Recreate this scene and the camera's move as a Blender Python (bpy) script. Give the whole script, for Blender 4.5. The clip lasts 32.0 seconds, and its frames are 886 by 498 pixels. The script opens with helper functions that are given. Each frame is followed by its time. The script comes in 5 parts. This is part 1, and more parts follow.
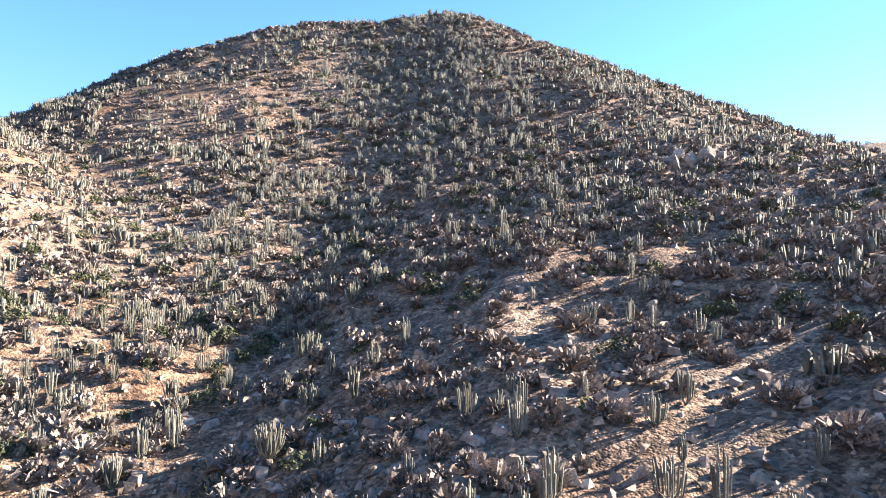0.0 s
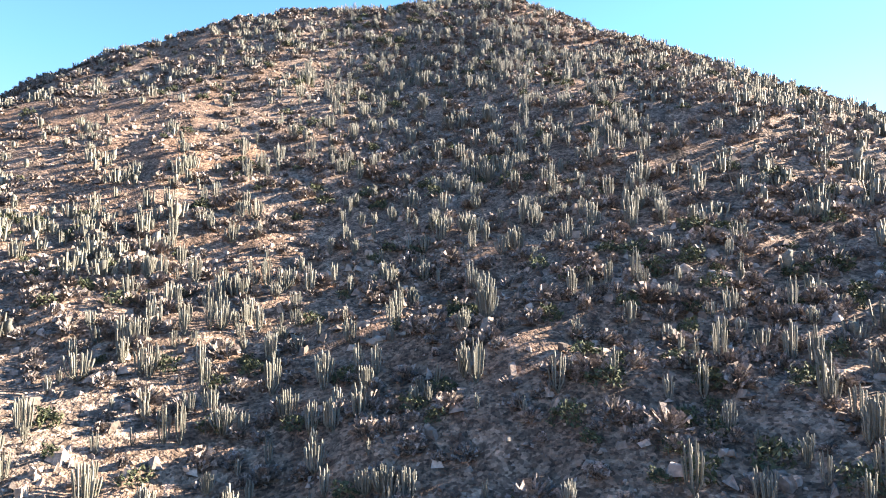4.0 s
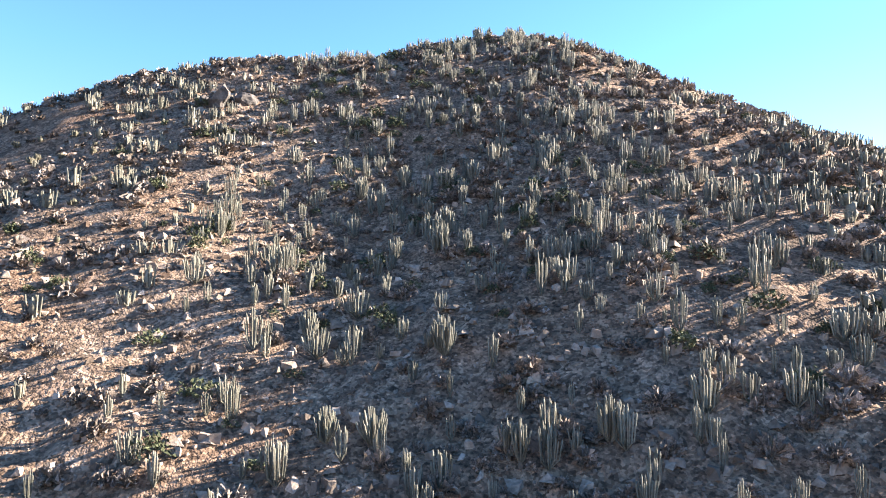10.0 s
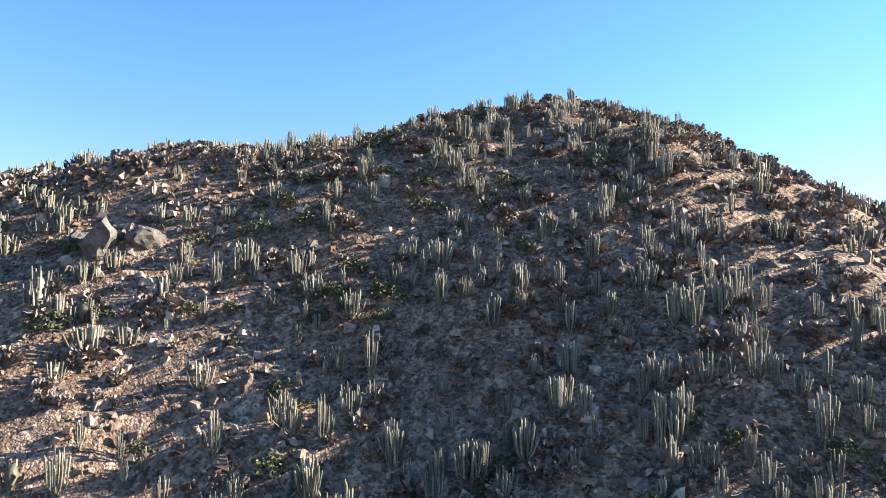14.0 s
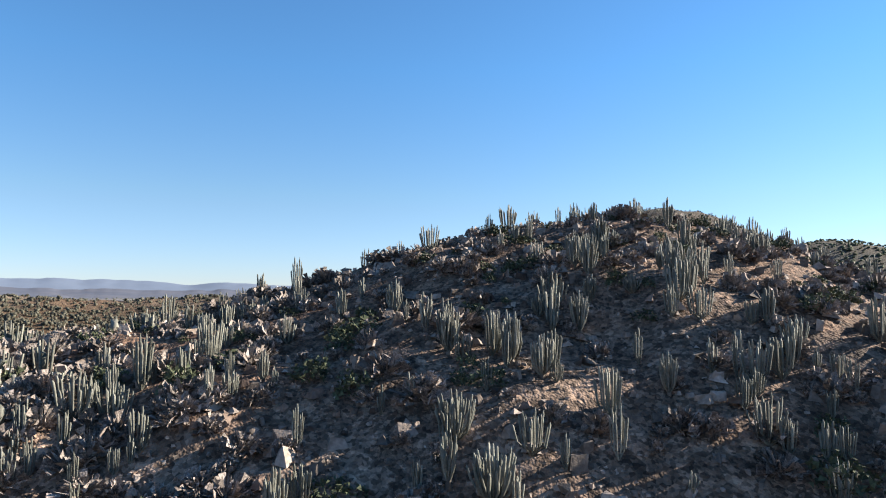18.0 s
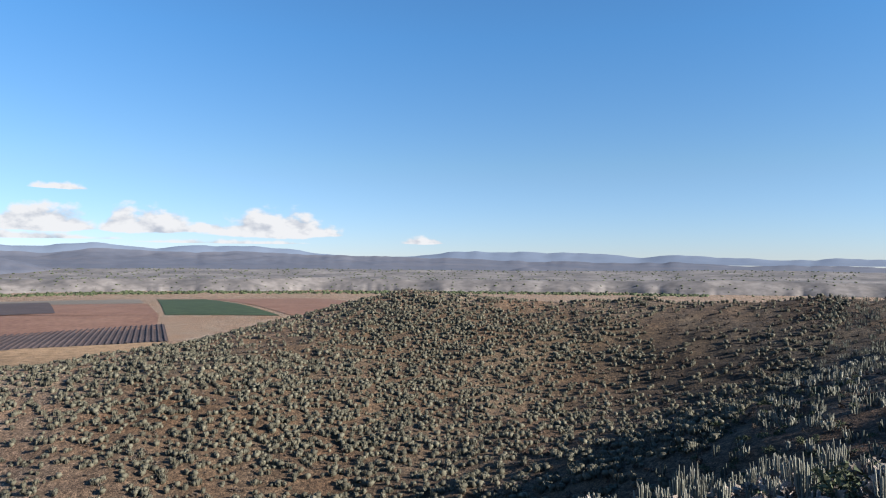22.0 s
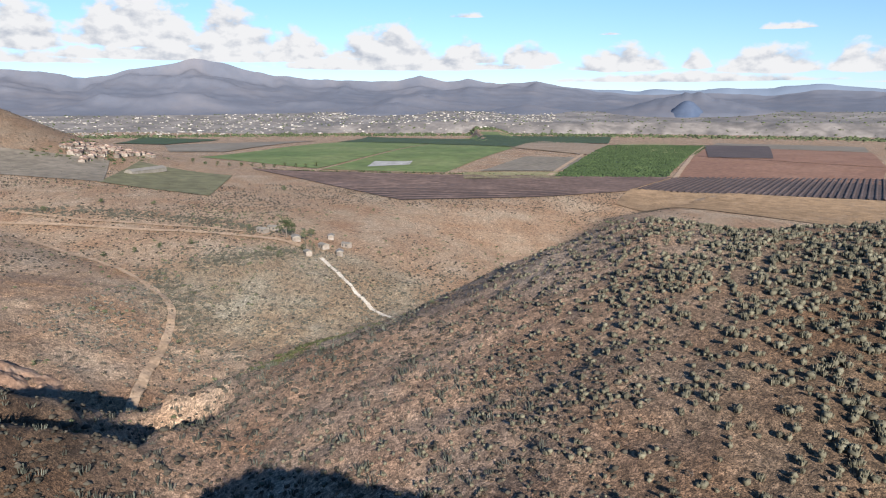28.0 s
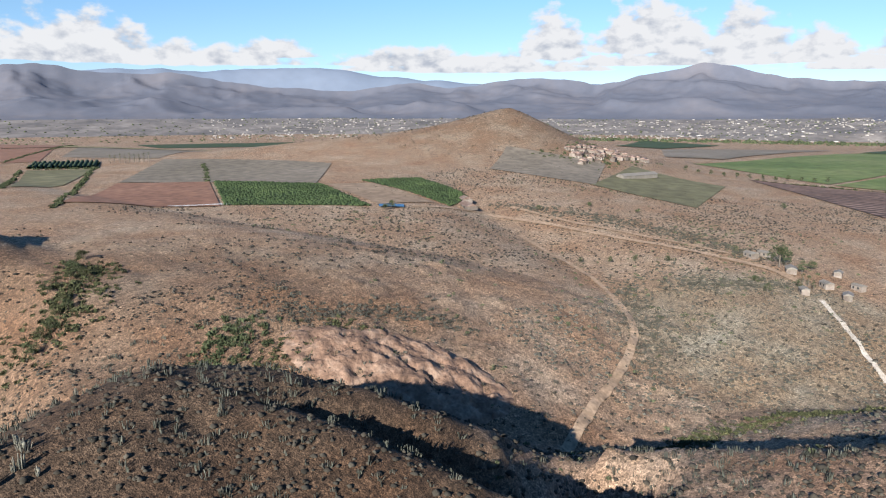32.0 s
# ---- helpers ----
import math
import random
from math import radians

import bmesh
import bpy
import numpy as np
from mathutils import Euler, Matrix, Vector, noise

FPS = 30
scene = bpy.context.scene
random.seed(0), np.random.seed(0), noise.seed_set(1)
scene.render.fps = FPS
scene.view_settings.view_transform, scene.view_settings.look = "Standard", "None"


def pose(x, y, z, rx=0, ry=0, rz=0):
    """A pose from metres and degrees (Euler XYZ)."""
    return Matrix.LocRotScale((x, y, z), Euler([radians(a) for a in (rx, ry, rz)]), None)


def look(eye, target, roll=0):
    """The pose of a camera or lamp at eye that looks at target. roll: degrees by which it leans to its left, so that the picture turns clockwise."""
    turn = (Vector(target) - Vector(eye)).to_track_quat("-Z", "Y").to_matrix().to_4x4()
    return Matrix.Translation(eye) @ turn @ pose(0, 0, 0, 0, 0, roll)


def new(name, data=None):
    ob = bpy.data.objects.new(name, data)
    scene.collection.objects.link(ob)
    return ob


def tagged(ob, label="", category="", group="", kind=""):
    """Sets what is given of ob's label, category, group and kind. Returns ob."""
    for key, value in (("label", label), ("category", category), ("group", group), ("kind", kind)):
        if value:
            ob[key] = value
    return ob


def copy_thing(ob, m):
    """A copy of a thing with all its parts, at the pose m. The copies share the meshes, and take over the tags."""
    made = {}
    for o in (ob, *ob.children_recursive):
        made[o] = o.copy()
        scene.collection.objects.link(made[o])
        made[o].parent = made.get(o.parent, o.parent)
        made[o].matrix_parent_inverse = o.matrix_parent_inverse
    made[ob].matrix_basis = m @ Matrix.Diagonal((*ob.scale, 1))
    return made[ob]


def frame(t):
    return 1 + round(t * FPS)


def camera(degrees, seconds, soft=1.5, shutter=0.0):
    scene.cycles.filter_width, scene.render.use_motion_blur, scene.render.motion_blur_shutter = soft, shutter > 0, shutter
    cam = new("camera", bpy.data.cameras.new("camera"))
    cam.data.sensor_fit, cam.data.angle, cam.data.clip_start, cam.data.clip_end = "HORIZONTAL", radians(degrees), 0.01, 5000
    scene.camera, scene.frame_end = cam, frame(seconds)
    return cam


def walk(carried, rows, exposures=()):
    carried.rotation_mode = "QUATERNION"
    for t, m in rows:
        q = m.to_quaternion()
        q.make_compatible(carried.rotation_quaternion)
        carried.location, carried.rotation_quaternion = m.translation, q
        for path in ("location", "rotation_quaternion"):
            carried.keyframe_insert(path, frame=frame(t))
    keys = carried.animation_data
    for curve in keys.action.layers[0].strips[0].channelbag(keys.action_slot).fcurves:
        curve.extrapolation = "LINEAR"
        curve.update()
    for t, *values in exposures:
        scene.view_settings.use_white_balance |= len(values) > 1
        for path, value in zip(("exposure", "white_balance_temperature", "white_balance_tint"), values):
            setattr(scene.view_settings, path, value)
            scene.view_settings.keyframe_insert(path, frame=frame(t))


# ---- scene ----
cam = camera(65.09, 32.0, soft=1.1)
PATH = [
    (0, (0.00, -0.00, -0.00), (-0.00, 99.81, 6.13), 0.17),
    (0.5, (-0.34, 6.20, 1.69), (-1.06, 106.00, 7.99), 0.13),
    (1, (-0.68, 12.41, 3.42), (-1.82, 112.21, 9.72), 0.12),
    (1.5, (-1.07, 18.61, 5.24), (-2.56, 118.40, 11.53), 0.14),
    (2, (-1.52, 24.73, 7.14), (-3.39, 124.50, 13.68), 0.17),
    (2.5, (-2.02, 30.68, 9.11), (-3.96, 130.44, 15.74), 0.04),
    (3, (-2.52, 36.36, 11.15), (-4.45, 136.12, 17.75), -0.15),
    (3.5, (-2.99, 41.71, 13.25), (-5.07, 141.48, 19.75), -0.30),
    (4, (-3.39, 46.76, 15.42), (-5.41, 146.55, 21.60), -0.23),
    (4.5, (-3.76, 51.49, 17.63), (-5.59, 151.29, 23.72), -0.16),
    (5, (-4.09, 55.90, 19.86), (-5.70, 155.69, 26.07), -0.15),
    (5.5, (-4.41, 59.98, 22.07), (-5.85, 159.75, 28.66), -0.19),
    (6, (-4.73, 63.72, 24.25), (-6.15, 163.50, 30.76), -0.21),
    (6.5, (-5.07, 67.32, 26.42), (-6.48, 167.11, 32.81), -0.18),
    (7, (-5.40, 70.94, 28.59), (-6.81, 170.73, 34.91), -0.17),
    (7.5, (-5.70, 74.65, 30.77), (-7.08, 174.45, 37.00), -0.14),
    (8, (-5.94, 78.42, 32.94), (-7.41, 178.22, 39.11), -0.08),
    (8.5, (-6.15, 82.22, 35.12), (-7.73, 182.02, 41.20), -0.09),
    (9, (-6.38, 85.96, 37.33), (-8.03, 185.77, 43.29), -0.04),
    (9.5, (-6.65, 89.62, 39.61), (-8.41, 189.44, 45.43), -0.02),
    (10, (-6.91, 93.18, 41.92), (-8.72, 193.01, 47.54), 0.02),
    (10.5, (-7.20, 96.78, 44.25), (-9.02, 196.62, 49.67), 0.10),
    (11, (-7.51, 100.34, 46.53), (-9.22, 200.18, 51.91), 0.10),
    (11.5, (-7.80, 103.92, 48.72), (-9.43, 203.76, 54.14), 0.12),
    (12, (-7.99, 107.42, 50.82), (-9.69, 207.25, 56.39), 0.22),
    (12.5, (-8.04, 110.86, 52.88), (-10.12, 210.67, 58.66), 0.23),
    (13, (-8.02, 114.37, 54.98), (-10.60, 214.16, 60.90), 0.22),
    (13.5, (-7.95, 118.01, 57.12), (-11.13, 217.78, 63.07), 0.27),
    (14, (-7.97, 121.84, 59.27), (-11.57, 221.60, 65.06), 0.25),
    (14.5, (-8.14, 125.83, 61.39), (-11.90, 225.60, 66.98), 0.13),
    (15, (-8.43, 129.92, 63.48), (-12.06, 229.67, 69.45), 0.05),
    (15.5, (-8.79, 134.01, 65.52), (-12.07, 233.77, 71.63), -0.00),
    (16, (-9.21, 138.05, 67.53), (-11.98, 237.83, 73.65), -0.03),
    (16.5, (-9.64, 141.96, 69.47), (-11.82, 241.74, 75.65), -0.04),
    (17, (-10.06, 145.65, 71.36), (-11.63, 245.44, 77.62), -0.04),
    (17.5, (-10.42, 149.15, 73.22), (-11.50, 248.94, 79.63), 0.00),
    (18, (-10.68, 152.44, 75.08), (-11.33, 252.23, 81.45), 0.04),
    (18.5, (-10.83, 155.58, 76.98), (-11.38, 255.38, 83.24), 0.07),
    (19, (-10.90, 158.64, 78.91), (-11.48, 258.48, 84.49), -0.04),
    (19.5, (-10.95, 161.63, 80.83), (-11.68, 261.52, 85.55), -0.19),
    (20, (-10.93, 164.44, 82.48), (-13.93, 264.30, 86.76), -0.15),
    (20.5, (-10.95, 167.07, 83.77), (-26.11, 265.83, 87.62), -0.04),
    (21, (-11.09, 169.46, 84.66), (-44.03, 263.82, 87.80), 0.19),
    (21.5, (-11.43, 171.58, 85.23), (-58.47, 259.79, 87.76), 0.37),
    (22, (-11.99, 173.45, 85.56), (-71.32, 253.92, 87.60), 0.28),
    (22.5, (-12.69, 175.16, 85.72), (-80.04, 249.06, 87.56), 0.17),
    (23, (-13.71, 176.71, 85.79), (-85.15, 246.66, 87.70), 0.09),
    (23.5, (-15.08, 178.19, 85.82), (-90.14, 244.25, 87.50), 0.03),
    (24, (-16.80, 179.68, 85.83), (-95.22, 241.72, 85.72), 0.00),
    (24.5, (-18.84, 181.20, 85.84), (-100.50, 238.77, 81.63), 0.01),
    (25, (-21.19, 182.71, 85.88), (-106.01, 234.96, 77.16), 0.09),
    (25.5, (-23.84, 184.15, 85.97), (-112.66, 228.14, 72.77), 0.25),
    (26, (-26.78, 185.43, 86.11), (-118.77, 221.00, 69.61), 0.21),
    (26.5, (-29.99, 186.53, 86.31), (-124.46, 213.44, 67.56), 0.13),
    (27, (-33.47, 187.42, 86.59), (-129.78, 205.34, 66.49), 0.10),
    (27.5, (-37.21, 188.07, 86.95), (-134.68, 196.52, 66.29), 0.12),
    (28, (-41.18, 188.44, 87.41), (-139.03, 186.83, 66.84), 0.13),
    (28.5, (-45.22, 188.47, 87.86), (-142.40, 176.75, 67.41), 0.15),
    (29, (-49.20, 188.15, 88.26), (-144.72, 166.77, 67.76), 0.12),
    (29.5, (-53.04, 187.52, 88.54), (-146.14, 157.30, 68.10), 0.18),
    (30, (-56.68, 186.56, 88.66), (-146.80, 148.33, 68.22), 0.18),
    (30.5, (-60.14, 185.30, 88.63), (-146.75, 139.67, 68.21), 0.19),
    (31, (-63.47, 183.74, 88.51), (-146.36, 131.62, 68.17), 0.17),
    (31.5, (-66.73, 181.99, 88.38), (-145.62, 123.95, 68.15), 0.18),
    (32, (-69.88, 180.13, 88.25), (-144.82, 117.04, 68.12), 0.09),
]
EXPOSURES = [(0, 2.75, 7050, 16), (4, 2.93, 7300, 16), (9, 2.85, 7250, 15), (13, 2.4, 7200, 14), (17, 1.95, 6900, 10), (19, 1.55, 6500, 10), (24, 1.43, 6350, 10), (28, 1.44, 6450, 10), (32, 1.4, 6350, 10)]
walk(cam, [(t, look(e, g, r)) for t, e, g, r in PATH], EXPOSURES)

# ---------------------------------------------------------------- light
SUN_BEARING, SUN_HEIGHT = 74.0, 23.0          # degrees right of the first heading (+y), and above the horizon
sb, sh = radians(SUN_BEARING), radians(SUN_HEIGHT)
sun_way = Vector((math.sin(sb) * math.cos(sh), math.cos(sb) * math.cos(sh), math.sin(sh)))
sun_data = bpy.data.lights.new("sun", "SUN")
sun_data.energy, sun_data.angle, sun_data.color = 5.0, radians(0.6), (1.0, 0.93, 0.82)
sun = new("sun", sun_data)
sun.matrix_world = look(sun_way * 500, (0, 0, 0))
world = bpy.data.worlds.new("sky")
scene.world = world
world.use_nodes = True
wn = world.node_tree.nodes
sky = wn.new("ShaderNodeTexSky")
sky.sky_type, sky.sun_disc = "NISHITA", False
sky.sun_elevation, sky.sun_rotation = sh, sb
sky.air_density, sky.dust_density, sky.ozone_density, sky.altitude = 1.0, 0.0, 3.0, 300
wn["Background"].inputs["Strength"].default_value = 0.047
links = world.node_tree.links


def maths(op, a, b=None, c=None):
    n = wn.new("ShaderNodeMath")
    n.operation = op
    for i, v in enumerate((a, b, c)):
        if isinstance(v, (int, float)):
            n.inputs[i].default_value = v
        elif v is not None:
            links.new(v, n.inputs[i])
    return n.outputs[0]


clear = wn.new("ShaderNodeVectorMath")
clear.operation = "MULTIPLY"
links.new(sky.outputs[0], clear.inputs[0])
# heap clouds low over the western mountains: (bearing to the left of +y, height of the base, half width, height), in degrees
CLOUDS = ((121.4, 3.9, 3.2, 4.2), (114, 4.3, 6.0, 4.6), (107.3, 4.0, 3.8, 4.1), (102.4, 3.6, 2.9, 2.6), (95.6, 3.6, 4.6, 3.1), (89, 3.2, 3.0, 2.0), (84, 3.1, 3.0, 1.7), (143.5, 3.8, 4.0, 1.6), (157, 3.7, 7.5, 3.4), (171, 3.5, 6.0, 2.7), (132, 3.2, 9.0, 1.6),
          (110, 3.2, 13.0, 1.5), (128, 2.8, 12.0, 1.9), (153, 3.2, 15.0, 1.9), (94, 2.7, 12.0, 1.7), (77, 2.6, 4.4, 2.1), (71.5, 2.7, 1.3, 1.3), (66.5, 2.4, 4.6, 2.3), (59.5, 2.4, 4.4, 2.1), (55.2, 2.4, 2.2, 1.0), (50, 2.2, 6.0, 2.4), (38, 1.6, 2.0, 0.8), (54, 1.5, 9.0, 0.7), (72, 1.7, 11.0, 0.8),
          (73.7, 9.0, 3.2, 0.9), (65.5, 5.3, 2.6, 1.2), (89, 6.6, 2.2, 0.7), (78, 5.2, 1.4, 0.5))
place = wn.new("ShaderNodeTexCoord")
axes = wn.new("ShaderNodeSeparateXYZ")
links.new(place.outputs["Generated"], axes.inputs[0])
bearing = maths("MULTIPLY", maths("ARCTAN2", maths("MULTIPLY", axes.outputs[0], -1.0), axes.outputs[1]), 57.2958)
height = maths("MULTIPLY", maths("ARCSINE", axes.outputs[2]), 57.2958)
# deep blue overhead, paler towards the horizon
haze = wn.new("ShaderNodeMix")
haze.data_type = "RGBA"
haze.inputs["A"].default_value, haze.inputs["B"].default_value = (0.74, 0.88, 1.34, 1), (0.84, 0.98, 1.12, 1)
links.new(maths("MULTIPLY", height, 1 / 8.0), haze.inputs["Factor"])
tint = wn.new("ShaderNodeMix")
tint.data_type = "RGBA"
tint.inputs["B"].default_value = (0.68, 1.12, 1.4, 1)
links.new(haze.outputs["Result"], tint.inputs["A"])
links.new(maths("MULTIPLY", maths("SUBTRACT", height, 7.0), 1 / 11.0), tint.inputs["Factor"])
links.new(tint.outputs["Result"], clear.inputs[1])
flat = wn.new("ShaderNodeCombineXYZ")
links.new(maths("MULTIPLY", bearing, 0.62), flat.inputs[0])
links.new(height, flat.inputs[1])
billow = wn.new("ShaderNodeTexNoise")
billow.inputs["Scale"].default_value, billow.inputs["Detail"].default_value, billow.inputs["Roughness"].default_value = 0.8, 7, 0.53
links.new(flat.outputs[0], billow.inputs["Vector"])
swell = maths("MULTIPLY", maths("SUBTRACT", billow.outputs["Fac"], 0.46), 1.7)
cover = None
for cb, base, wide, tall in CLOUDS:
    across = maths("POWER", maths("ABSOLUTE", maths("MULTIPLY", maths("SUBTRACT", bearing, cb), 1.0 / wide)), 2.0)
    up = maths("MULTIPLY", maths("SUBTRACT", height, base), 1.0 / tall)
    body = maths("SUBTRACT", maths("SUBTRACT", 1.0, across), maths("MAXIMUM", up, maths("MULTIPLY", up, -7.0)))
    body = maths("ADD", body, swell if tall > 0.7 and base < 5 else maths("SUBTRACT", swell, 0.42))
    cover = body if cover is None else maths("MAXIMUM", cover, body)
ramp = wn.new("ShaderNodeMapRange")
ramp.interpolation_type = "SMOOTHSTEP"
ramp.inputs["From Min"].default_value, ramp.inputs["From Max"].default_value = 0.12, 0.5
links.new(cover, ramp.inputs["Value"])
# their upper and sunward parts are white, the thick lower parts grey
shift = wn.new("ShaderNodeVectorMath")
shift.operation, shift.inputs[1].default_value = "ADD", (-0.25, 0.6, 0)
links.new(flat.outputs[0], shift.inputs[0])
above = wn.new("ShaderNodeTexNoise")
above.inputs["Scale"].default_value, above.inputs["Detail"].default_value, above.inputs["Roughness"].default_value = 0.8, 7, 0.53
links.new(shift.outputs[0], above.inputs["Vector"])
bright = wn.new("ShaderNodeMapRange")
bright.inputs["From Min"].default_value, bright.inputs["From Max"].default_value = -0.24, 0.02
links.new(maths("SUBTRACT", billow.outputs["Fac"], above.outputs["Fac"]), bright.inputs["Value"])
tone = wn.new("ShaderNodeMix")
tone.data_type = "RGBA"
tone.inputs["A"].default_value, tone.inputs["B"].default_value = (4.1, 4.4, 5.0, 1), (7.0, 7.0, 7.1, 1)
links.new(bright.outputs["Result"], tone.inputs["Factor"])
overcast = wn.new("ShaderNodeMix")
overcast.data_type = "RGBA"
links.new(ramp.outputs["Result"], overcast.inputs["Factor"])
links.new(clear.outputs[0], overcast.inputs["A"])
links.new(tone.outputs["Result"], overcast.inputs["B"])
links.new(overcast.outputs["Result"], wn["Background"].inputs["Color"])


# ---------------------------------------------------------------- materials
def material(name, base, dark=None, light=None, rough=0.9, scale=1.0, bump=0.0, bump_scale=20.0, fine=None, vary=0.0, metal=0.0, grain=0.28):
    """Base colour broken up at two scales by noise in metres, with relief and a shift from object to object."""
    m = bpy.data.materials.new(name)
    m.use_nodes = True
    t = m.node_tree
    n, l = t.nodes, t.links
    b = n["Principled BSDF"]
    b.inputs["Roughness"].default_value = rough
    b.inputs["Metallic"].default_value = metal
    b.inputs["Specular IOR Level"].default_value = 0.25
    co = n.new("ShaderNodeTexCoord")
    geo = n.new("ShaderNodeNewGeometry")
    big = n.new("ShaderNodeTexNoise")
    big.inputs["Scale"].default_value = scale
    big.inputs["Detail"].default_value = 6
    big.inputs["Roughness"].default_value = 0.62
    l.new(geo.outputs["Position"], big.inputs["Vector"])
    ramp = n.new("ShaderNodeValToRGB")
    ramp.color_ramp.elements[0].position, ramp.color_ramp.elements[1].position = 0.32, 0.68
    ramp.color_ramp.elements[0].color = (*(dark or [c * 0.7 for c in base]), 1)
    ramp.color_ramp.elements[1].color = (*(light or [min(1, c * 1.3) for c in base]), 1)
    mid = ramp.color_ramp.elements.new(0.5)
    mid.color = (*base, 1)
    l.new(big.outputs["Fac"], ramp.inputs["Fac"])
    colour = ramp.outputs["Color"]
    small = n.new("ShaderNodeTexNoise")
    small.inputs["Scale"].default_value = fine or scale * 14
    small.inputs["Detail"].default_value = 4
    l.new(geo.outputs["Position"], small.inputs["Vector"])
    gain = n.new("ShaderNodeMapRange")
    gain.inputs["From Min"].default_value, gain.inputs["From Max"].default_value = 0.3, 0.7
    gain.inputs["To Min"].default_value, gain.inputs["To Max"].default_value = 1 - grain, 1 + grain
    l.new(small.outputs["Fac"], gain.inputs["Value"])
    mul = n.new("ShaderNodeVectorMath")
    mul.operation = "MULTIPLY"
    l.new(colour, mul.inputs[0])
    l.new(gain.outputs["Result"], mul.inputs[1])
    colour = mul.outputs["Vector"]
    if vary:
        info = n.new("ShaderNodeObjectInfo")
        add = n.new("ShaderNodeMath")
        add.operation = "ADD"
        l.new(info.outputs["Random"], add.inputs[0])
        l.new(geo.outputs["Random Per Island"], add.inputs[1])
        frac = n.new("ShaderNodeMath")
        frac.operation = "FRACT"
        l.new(add.outputs[0], frac.inputs[0])
        span = n.new("ShaderNodeMapRange")
        span.inputs["To Min"].default_value, span.inputs["To Max"].default_value = 1 - vary, 1 + vary
        l.new(frac.outputs[0], span.inputs["Value"])
        mul2 = n.new("ShaderNodeVectorMath")
        mul2.operation = "MULTIPLY"
        l.new(colour, mul2.inputs[0])
        l.new(span.outputs["Result"], mul2.inputs[1])
        colour = mul2.outputs["Vector"]
    l.new(colour, b.inputs["Base Color"])
    if bump:
        bn = n.new("ShaderNodeTexNoise")
        bn.inputs["Scale"].default_value = bump_scale
        bn.inputs["Detail"].default_value = 5
        l.new(geo.outputs["Position"], bn.inputs["Vector"])
        bb = n.new("ShaderNodeBump")
        bb.inputs["Strength"].default_value = bump
        bb.inputs["Distance"].default_value = 0.5 / bump_scale
        l.new(bn.outputs["Fac"], bb.inputs["Height"])
        l.new(bb.outputs["Normal"], b.inputs["Normal"])
    return m


M_CACTUS = material("cactus_skin", (0.143, 0.141, 0.116), (0.092, 0.092, 0.073), (0.2, 0.193, 0.163), 0.75, 0.8, 0.4, 30, 12, 0.4)
# cactus skin darkened: shadows between crowded stems are part of this colour
M_CACTUS_SHADE = material("shade_dark_cactus", (0.058, 0.062, 0.05), (0.034, 0.037, 0.03), (0.095, 0.097, 0.082), 0.75, 0.4, 0.3, 20, 8, 0.5)
M_CACTUS_FAR = material("pale_cactus_skin", (0.086, 0.08, 0.057), (0.055, 0.051, 0.037), (0.124, 0.115, 0.085), 0.8, 0.5, 0.4, 20, 9, 0.35)
M_WOOD = material("cactus_wood", (0.12, 0.1, 0.082), rough=0.9, scale=2, bump=0.5, bump_scale=25, vary=0.2)
M_GREY_SCRUB = material("grey_scrub", (0.195, 0.163, 0.143), (0.13, 0.106, 0.092), (0.27, 0.23, 0.205), 0.95, 0.5, 1.0, 14, 16, 0.55, grain=0.6)
M_SCRUB = material("dry_scrub", (0.072, 0.056, 0.046), (0.045, 0.035, 0.028), (0.115, 0.092, 0.077), 0.95, 0.6, 0.8, 8, 9, 0.5, grain=0.5)
# dry scrub at half albedo, the shade inside porous twigs painted in
M_SHADE_SCRUB = material("inner_shade_scrub", (0.034, 0.03, 0.024), (0.022, 0.019, 0.015), (0.052, 0.046, 0.037), 0.95, 0.6, vary=0.5)
M_GREEN = material("green_scrub", (0.062, 0.072, 0.04), (0.036, 0.044, 0.023), (0.1, 0.11, 0.062), 0.9, 0.6, vary=0.45, grain=0.4)
M_ROCK = material("rock", (0.21, 0.168, 0.14), (0.1, 0.077, 0.063), (0.33, 0.275, 0.235), 0.9, 0.5, 0.6, 8, 5, 0.6)
M_DARK_ROCK = material("dark_rock", (0.1, 0.09, 0.086), (0.055, 0.05, 0.048), (0.17, 0.15, 0.14), 0.9, 0.7, 0.7, 7, 5, 0.2)
M_RED_ROCK = material("red_rock", (0.115, 0.078, 0.06), (0.055, 0.039, 0.031), (0.2, 0.145, 0.115), 0.9, 0.5, 0.6, 8, 5, 0.55)
M_PALE_ROCK = material("pale_rock", (0.27, 0.22, 0.178), (0.15, 0.118, 0.092), (0.4, 0.345, 0.29), 0.9, 0.9, 0.7, 6, 4, 0.2)


# ---------------------------------------------------------------- the lie of the land
def value_noise(x, y, seed=0):
    xi, yi = np.floor(x).astype(np.int64), np.floor(y).astype(np.int64)
    u, v = x - xi, y - yi
    u, v = u * u * (3 - 2 * u), v * v * (3 - 2 * v)

    def at(a, b):
        n = (a * 374761393 + b * 668265263 + seed * 974711) & 0x7FFFFFFF
        n = ((n ^ (n >> 13)) * 1274126177) & 0x7FFFFFFF
        return ((n ^ (n >> 16)) & 0xFFFF) / 65535.0
    return (at(xi, yi) * (1 - u) + at(xi + 1, yi) * u) * (1 - v) + (at(xi, yi + 1) * (1 - u) + at(xi + 1, yi + 1) * u) * v


